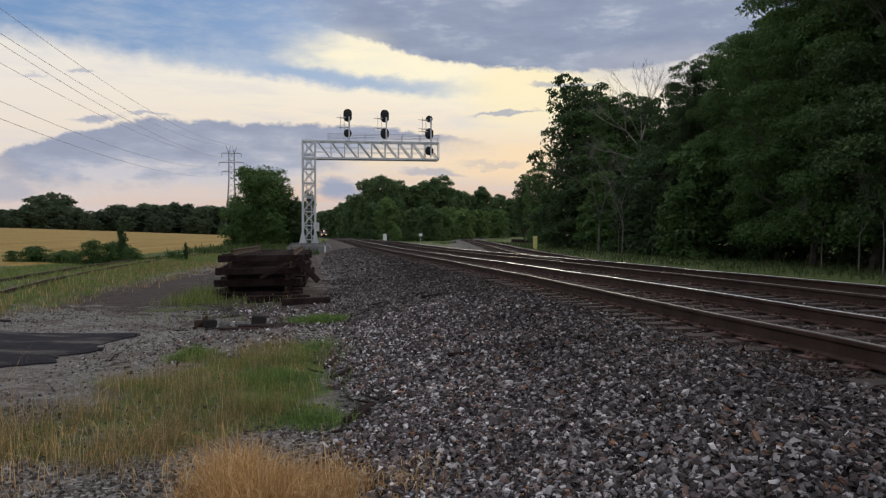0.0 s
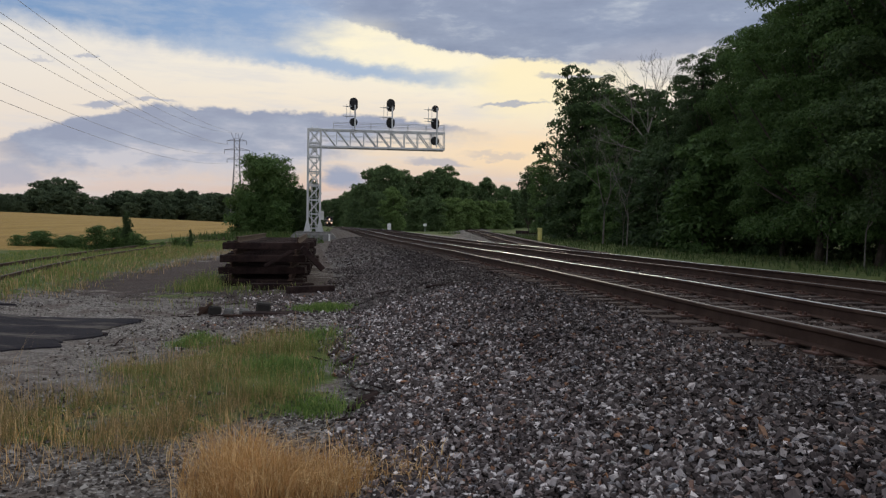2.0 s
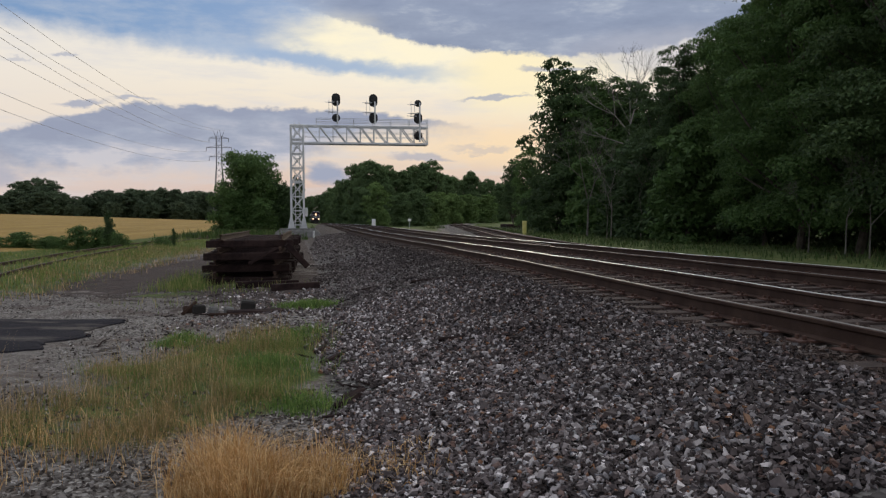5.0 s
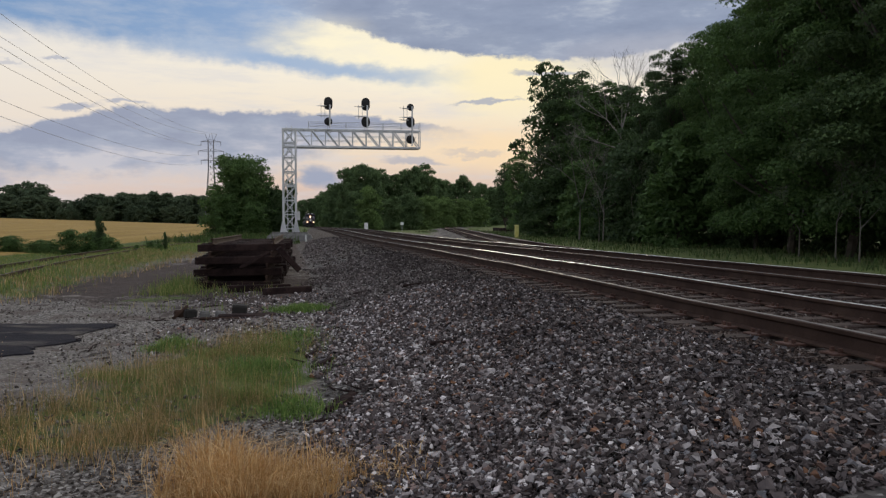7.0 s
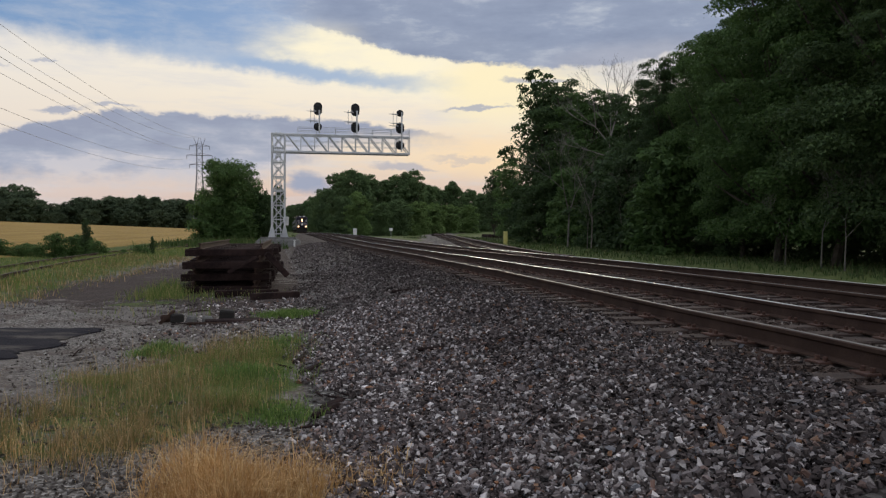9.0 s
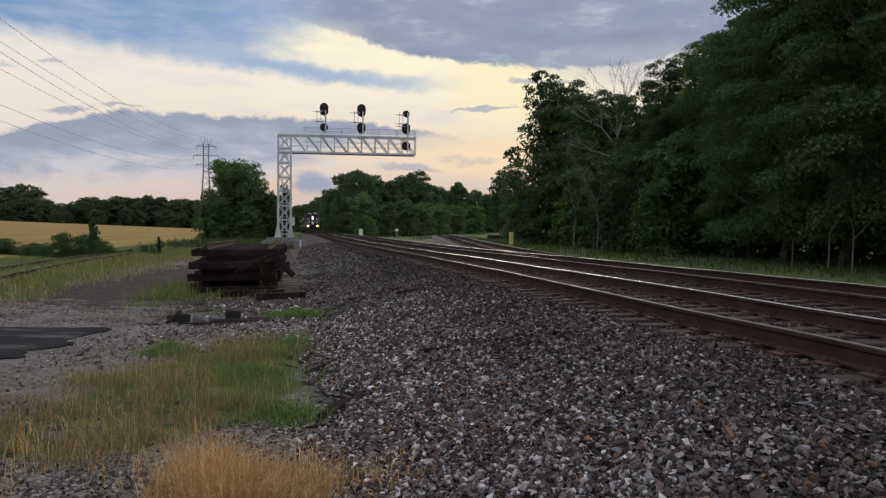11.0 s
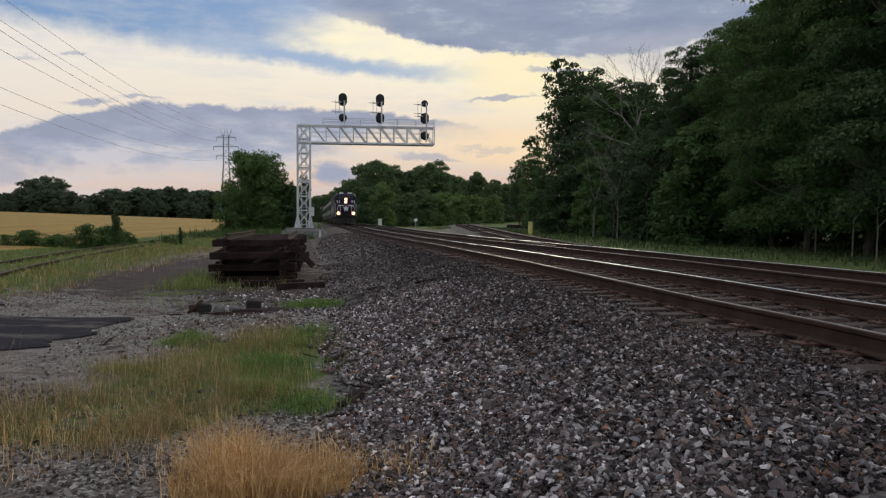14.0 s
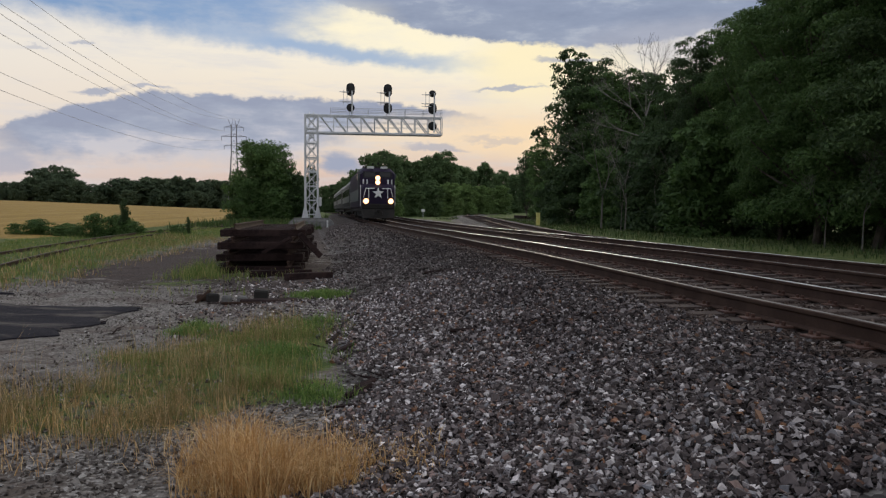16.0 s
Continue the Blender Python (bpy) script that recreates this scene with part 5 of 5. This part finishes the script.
# ---- grass ----
def blades(name, rng, xy, h0, h1, w, mat, label, lean=0.5, tall=None):
    n = len(xy)
    z = ground_z(xy[:, 0], xy[:, 1])
    h = rng.uniform(h0, h1, n) * (0.45 + 0.75 * patchy(xy[:, 0] * 1.3 + 4, xy[:, 1] * 1.1)) * (0.7 + 0.5 * rng.random(n))
    if tall:
        h = h * (0.35 + 0.75 * tall(xy[:, 0], xy[:, 1]))
    a = rng.random(n) * 6.283
    wd = rng.uniform(0.6, 1.2, n) * w
    sx, sy = np.cos(a) * wd, np.sin(a) * wd
    b = rng.random(n) * 6.283
    q = rng.random(n) ** 1.2 * lean * 1.3 * h
    bx, by = np.cos(b) * q, np.sin(b) * q
    O = np.stack([xy[:, 0], xy[:, 1], z - 0.02], 1)
    S = np.stack([sx, sy, 0 * sx], 1)
    M = O + np.stack([bx * 0.3, by * 0.3, h * 0.6], 1)
    T = O + np.stack([bx, by, h * (1 - 0.25 * q / h)], 1)
    verts = np.stack([O - S, O + S, M - S * 0.8, M + S * 0.8, T], 1).reshape(-1, 3)
    k = (np.arange(n) * 5)[:, None]
    faces = np.concatenate([k + [0, 1, 3], k + [0, 3, 2], k + [2, 3, 4]], 1).reshape(-1, 3)
    return tagged(part(name, arrays(name, verts, faces), mat), label, "grass", kind="stuff")


def scatter(rng, n, x0, x1, y0, y1, keep):
    p = np.stack([rng.uniform(x0, x1, n), rng.uniform(y0, y1, n)], 1)
    return p[rng.random(n) < keep(p[:, 0], p[:, 1])]


rng = np.random.default_rng(5)
def dry_part(x, y):
    """Where the strip has dried to straw: its near side, and streaks further in."""
    return np.clip(1.25 - ramp01(y + 0.9 * x + 0.5 * np.sin(x * 2.1 + y), 4.3, 6.7) + 0.5 * (patchy(x + 5, y * 0.7, 0.9) - 0.5), 0.05, 1)


def bare(x, y):
    """Gravel shows through by the ballast and here and there in the strip."""
    k = np.exp(-(((x + 0.45) / 0.5) ** 2 + ((y - 6.3) / 0.45) ** 2)) + 0.8 * np.exp(-(((x + 0.1) / 0.35) ** 2 + ((y - 7.6) / 0.6) ** 2))
    return np.clip(1 - 1.3 * k, 0, 1) * ramp01(patchy(x - 3, y + 1, 1.6) + 0.35 * patchy(x, y, 4.1), 0.12, 0.55)


blades("mixed_grass", rng, scatter(rng, 150000, -3.8, 0.2, 5.0, 11.6, lambda x, y: strip_mask(x, y) * tuft(x, y) ** 1.5 * dry_part(x, y) * bare(x, y)), 0.12, 0.42, 0.0021, M_MIXED, "half-dry knee-high grass with straw tips", 0.75, tuft)
blades("green_grass", rng, scatter(rng, 150000, -3.6, 0.3, 5.2, 11.8, lambda x, y: strip_mask(x, y) * tuft(x + 1, y) ** 1.3 * (1.1 - dry_part(x, y)) * bare(x, y)), 0.07, 0.27, 0.0024, M_GRASS, "green grass with a few dry blades", 0.9, tuft)
blades("dry_grass", rng, scatter(rng, 26000, -1.5, 0.6, 3.9, 5.7, lambda x, y: ramp01(np.exp(-(((x + 0.42) / 0.6) ** 2 + ((y - 4.65) / 0.44) ** 2) * 1.2) * (0.8 + 0.4 * patchy(x, y, 3.0)), 0.2, 0.75)), 0.28, 0.56, 0.0023, M_STRAW, "dense tuft of dry orange straw", 1.1)
blades("dry_grass", rng, scatter(rng, 2600, -3.4, -0.9, 5.3, 9.6, lambda x, y: strip_mask(x, y) * tuft(x + 2, y + 4) ** 2), 0.38, 0.66, 0.0019, M_MIXED, "tall thin seed stalks in the grass", 0.45)
blades("dry_grass", rng, scatter(rng, 12000, -3.2, 0.6, 4.8, 6.6, lambda x, y: 0.6 * patchy(x, y, 1.5) * tuft(x + 3, y) * (x < -0.9)), 0.05, 0.26, 0.0024, M_STRAW, "thin dry straw in the gravel", 1.0)
for x0, y0, rx, ry, n in ((-0.38, 14.8, 0.42, 0.5, 4200), (-0.2, 6.75, 0.24, 0.26, 1300), (-1.9, 10.3, 0.3, 0.35, 900), (-0.6, 8.6, 0.5, 0.5, 1200), (-0.4, 11.0, 0.35, 0.6, 900)):
    blades("lush_grass", rng, np.stack([rng.normal(x0, rx * 0.55, n), rng.normal(y0, ry * 0.55, n)], 1), 0.06, 0.2, 0.005 if y0 < 12 else 0.006, M_LUSH, "fresh bright green grass clump", 0.8)
blades("dry_grass", rng, scatter(rng, 3000, -0.2, 0.75, 4.3, 5.5, lambda x, y: np.exp(-(((x - 0.15) / 0.35) ** 2 + ((y - 4.8) / 0.4) ** 2))), 0.05, 0.16, 0.0035, M_STRAW, "short flattened straw on the gravel", 1.4)
blades("verge_grass", rng, scatter(rng, 84000, -16, -5.6, 15, 62, lambda x, y: (0.3 + 0.7 * patchy(x, y, 0.4)) * ramp01(-x, 5.8, 7.8) * (np.abs(np.abs(x - siding_line(y)) - 0.75) > 0.13) * (1 - 0.25 * (np.abs(x - siding_line(y)) < 0.8)) * (1 - 0.85 * np.exp(-((x + 6.2) / 1.5) ** 2) * ramp01(y, 17, 25))), 0.08, 0.27, 0.0085, M_GRASS, "rough green grass beside the siding")
blades("verge_grass", rng, scatter(rng, 16000, -5.2, -0.2, 14.0, 34, lambda x, y: 0.5 * tuft(x, y) * (np.abs(x + 3.7) < 0.6) * (y > 18) + 0.9 * np.exp(-(((x + 2.7) / 1.0) ** 2 + ((y - 18.7) / 0.8) ** 2)) + 0.5 * tuft(x, y) * np.exp(-(((x + 3.0) / 0.9) ** 2 + ((y - 15.2) / 0.7) ** 2)) + 0.25 * np.exp(-(((x + 1.2) / 1.0) ** 2 + ((y - 19.0) / 0.6) ** 2))), 0.06, 0.30, 0.0065, M_GRASS, "dry and green grass round the panel stack")
blades("mixed_grass", rng, scatter(rng, 26000, -10, -5.2, 15, 46, lambda x, y: patchy(x, y, 0.45) * tuft(x, y) * ramp01(-x, 5.4, 6.6)), 0.1, 0.32, 0.008, M_MIXED, "dry brown grass along the edge of the road", 0.7)
blades("mixed_grass", rng, scatter(rng, 9000, -4.4, -2.6, 17.6, 21.5, lambda x, y: tuft(x, y) * np.exp(-(((x + 3.35) / 0.42) ** 2 + ((y - 19.3) / 1.1) ** 2))), 0.2, 0.55, 0.006, M_GRASS, "yellow-green weeds at the foot of the panel stack", 0.7)
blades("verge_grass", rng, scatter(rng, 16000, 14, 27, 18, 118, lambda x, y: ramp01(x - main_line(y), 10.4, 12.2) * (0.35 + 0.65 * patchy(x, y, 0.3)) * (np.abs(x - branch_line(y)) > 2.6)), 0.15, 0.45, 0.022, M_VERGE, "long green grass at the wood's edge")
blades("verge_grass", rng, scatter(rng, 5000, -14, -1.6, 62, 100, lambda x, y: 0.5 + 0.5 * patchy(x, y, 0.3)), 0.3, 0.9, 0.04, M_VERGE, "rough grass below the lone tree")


# ---- ballast and gravel stones ----
def chunk():
    """A block of eight corners, open below, broken later by shifting its corners."""
    v = np.array([(-1, -1, -1), (1, -1, -1), (1, 1, -1), (-1, 1, -1), (-0.82, -0.82, 1), (0.82, -0.82, 1), (0.82, 0.82, 1), (-0.82, 0.82, 1)], float) * 0.72
    q = ((4, 5, 6, 7), (0, 1, 5, 4), (1, 2, 6, 5), (2, 3, 7, 6), (3, 0, 4, 7))
    return v, np.array([t for w in q for t in ((w[0], w[1], w[2]), (w[0], w[2], w[3]))])


def stones(rng, xy, r0, r1, sink=0.25, lift=0.0):
    """Angular stones, each with its own proportions and turn."""
    v, f = chunk()
    n = len(xy)
    r = (r0 + (r1 - r0) * 1.25 * rng.random(n) ** 1.5) * (1 + 0.45 * (rng.random(n) > 0.95))
    s = np.stack([rng.uniform(0.8, 1.6, n), rng.uniform(0.6, 1.05, n), rng.uniform(0.35, 0.8, n)], 1)
    V = (v[None] + rng.uniform(-0.4, 0.4, (n, 8, 3))) * s[:, None] * r[:, None, None]
    q = rng.normal(size=(n, 4)) * np.array([1, 0.45, 0.45, 1.4])
    q /= np.linalg.norm(q, axis=1)[:, None]
    w, x, y, z = q.T
    R = np.stack([np.stack([1 - 2 * (y * y + z * z), 2 * (x * y - z * w), 2 * (x * z + y * w)], -1), np.stack([2 * (x * y + z * w), 1 - 2 * (x * x + z * z), 2 * (y * z - x * w)], -1), np.stack([2 * (x * z - y * w), 2 * (y * z + x * w), 1 - 2 * (x * x + y * y)], -1)], 1)
    V = np.einsum("nij,nkj->nki", R, V)
    zz = ground_z(xy[:, 0], xy[:, 1]) + r * (0.5 - sink) + lift * rng.random(n)
    V += np.concatenate([xy, zz[:, None]], 1)[:, None]
    return V.reshape(-1, 3), (f[None] + (np.arange(n) * 8)[:, None, None]).reshape(-1, 3)


ballast = thing("ballast", Matrix(), "loose grey and brown angular ballast stones", "ballast", kind="structure")


def bed(x, y):
    """Where ballast lies: the shoulder, and lower between the ties."""
    u = x - main_line(y)
    edge = -4.75 + 0.22 * np.sin(y * 1.1) + 0.12 * np.sin(y * 2.9)
    d1 = np.abs(u) < 1.28
    d2 = np.abs(u - 3.5) < 1.28
    on_rail = (np.abs(np.abs(u) - 0.7525) < 0.11) | (np.abs(np.abs(u - 3.5) - 0.7525) < 0.11)
    k = ramp01(u, edge - 0.25, edge + 0.3) * np.where(d1 | d2, 0.46, 1.0) * (u < 6.4)
    return k * ~on_rail


for x0, x1, y0, y1, n, r0, r1 in ((-0.6, 5.2, 2.8, 7.0, 72000, 0.009, 0.0215), (-0.6, 5.8, 7.0, 14.0, 52000, 0.011, 0.025), (-0.6, 9.5, 14.0, 28.0, 26000, 0.015, 0.030), (-1.0, 9.5, 28.0, 62.0, 12000, 0.02, 0.042), (4.0, 10.0, 4.0, 14.0, 4000, 0.02, 0.034)):
    xy = scatter(rng, n, x0, x1, y0, y1, bed)
    far_side = xy[:, 0] - main_line(xy[:, 1]) > -1.55 + 0.25 * rng.normal(size=len(xy))
    tagged(part("stones", arrays("stones", *stones(rng, xy[~far_side], r0, r1, 0.2, 0.028)), M_STONE if y0 < 10 else M_STONE_FAR, ballast, "grey crushed stone"), kind="stuff")
    tagged(part("stones", arrays("stones", *stones(rng, xy[far_side], r0, r1, 0.3, 0.0)), M_STONE_OILY, ballast, "rust-brown stone among the ties"), kind="stuff")
xy = scatter(rng, 13000, -3.4, 0.1, 9.0, 20.0, lambda x, y: tuft(x, y) * ramp01(x, -3.2, -0.6) * (1 - strip_mask(x, y)))
tagged(part("stones", arrays("stones", *stones(rng, xy, 0.012, 0.028, 0.3)), M_STONE, ballast, "stray grey ballast on the road"), kind="stuff")
xy = scatter(rng, 12000, -7.5, 0.2, 4.2, 18.0, lambda x, y: (0.35 + 0.65 * patchy(x, y, 0.8)) * (1 - 0.75 * strip_mask(x, y)) * (1 - ramp01(y, 10, 19) * 0.6) * ~((x < -3.5) & (y > 9.1) & (y < 13.5)))
xy = np.concatenate([xy, scatter(rng, 16000, -3.6, 0.3, 3.6, 7.5, lambda x, y: (0.25 + 0.75 * patchy(x, y, 1.1)) * (1 - 0.6 * strip_mask(x, y))), scatter(rng, 7000, -7.5, -0.3, 9, 18, lambda x, y: patchy(x, y, 0.5) * (1 - strip_mask(x, y)) * ~((x < -3.5) & (y > 9.1) & (y < 13.5)))])
tagged(part("gravel", arrays("gravel", *stones(rng, xy, 0.006, 0.017, 0.3)), M_GRIT), "small pale gravel on the service road", "gravel", kind="stuff")
SHAPES = []
for k in range(14):
    V, F = stones(rng, np.array([[0.0, -40.0]]), 0.015, 0.022, 0.5)
    SHAPES.append(arrays("ballast_stone", V - V.mean(0), F))
    SHAPES[-1].materials.append(M_STONE_ONE)
xy = scatter(rng, 420, 0.5, 3.2, 3.9, 6.6, lambda x, y: np.ones_like(x))[:300]
for x, y in xy:
    part("ballast_stone", SHAPES[rng.integers(14)], M_STONE_ONE, ballast, "", pose(x, y, gz(x, y) + 0.026, rng.uniform(-25, 25), rng.uniform(-25, 25), rng.uniform(0, 360)))


# ---- what moves ----
def motions():
    # the train rolls towards the camera at a steady 21.15 m/s
    front = lambda t: 400.0 - 21.15 * t
    for car, ahead, length in ((loco, 0.0, 17.0), (coaches[0], 17.3, 25.4), (coaches[1], 43.0, 25.4), (coaches[2], 68.7, 25.4)):
        rows = []
        for k in range(33):
            s = front(k * 0.5) + ahead
            a, b = s + 3.2, s + length - 3.2
            turn = math.atan2(float(main_line(b) - main_line(a)), b - a)
            x = float(main_line(a)) - 3.2 * math.tan(turn)
            rows.append((k * 0.5, pose(x, s, RAIL_TOP + 0.36 * float(ramp01(s, 34, 112)), 0, 0, -math.degrees(turn))))
        walk(car, rows)


motions()
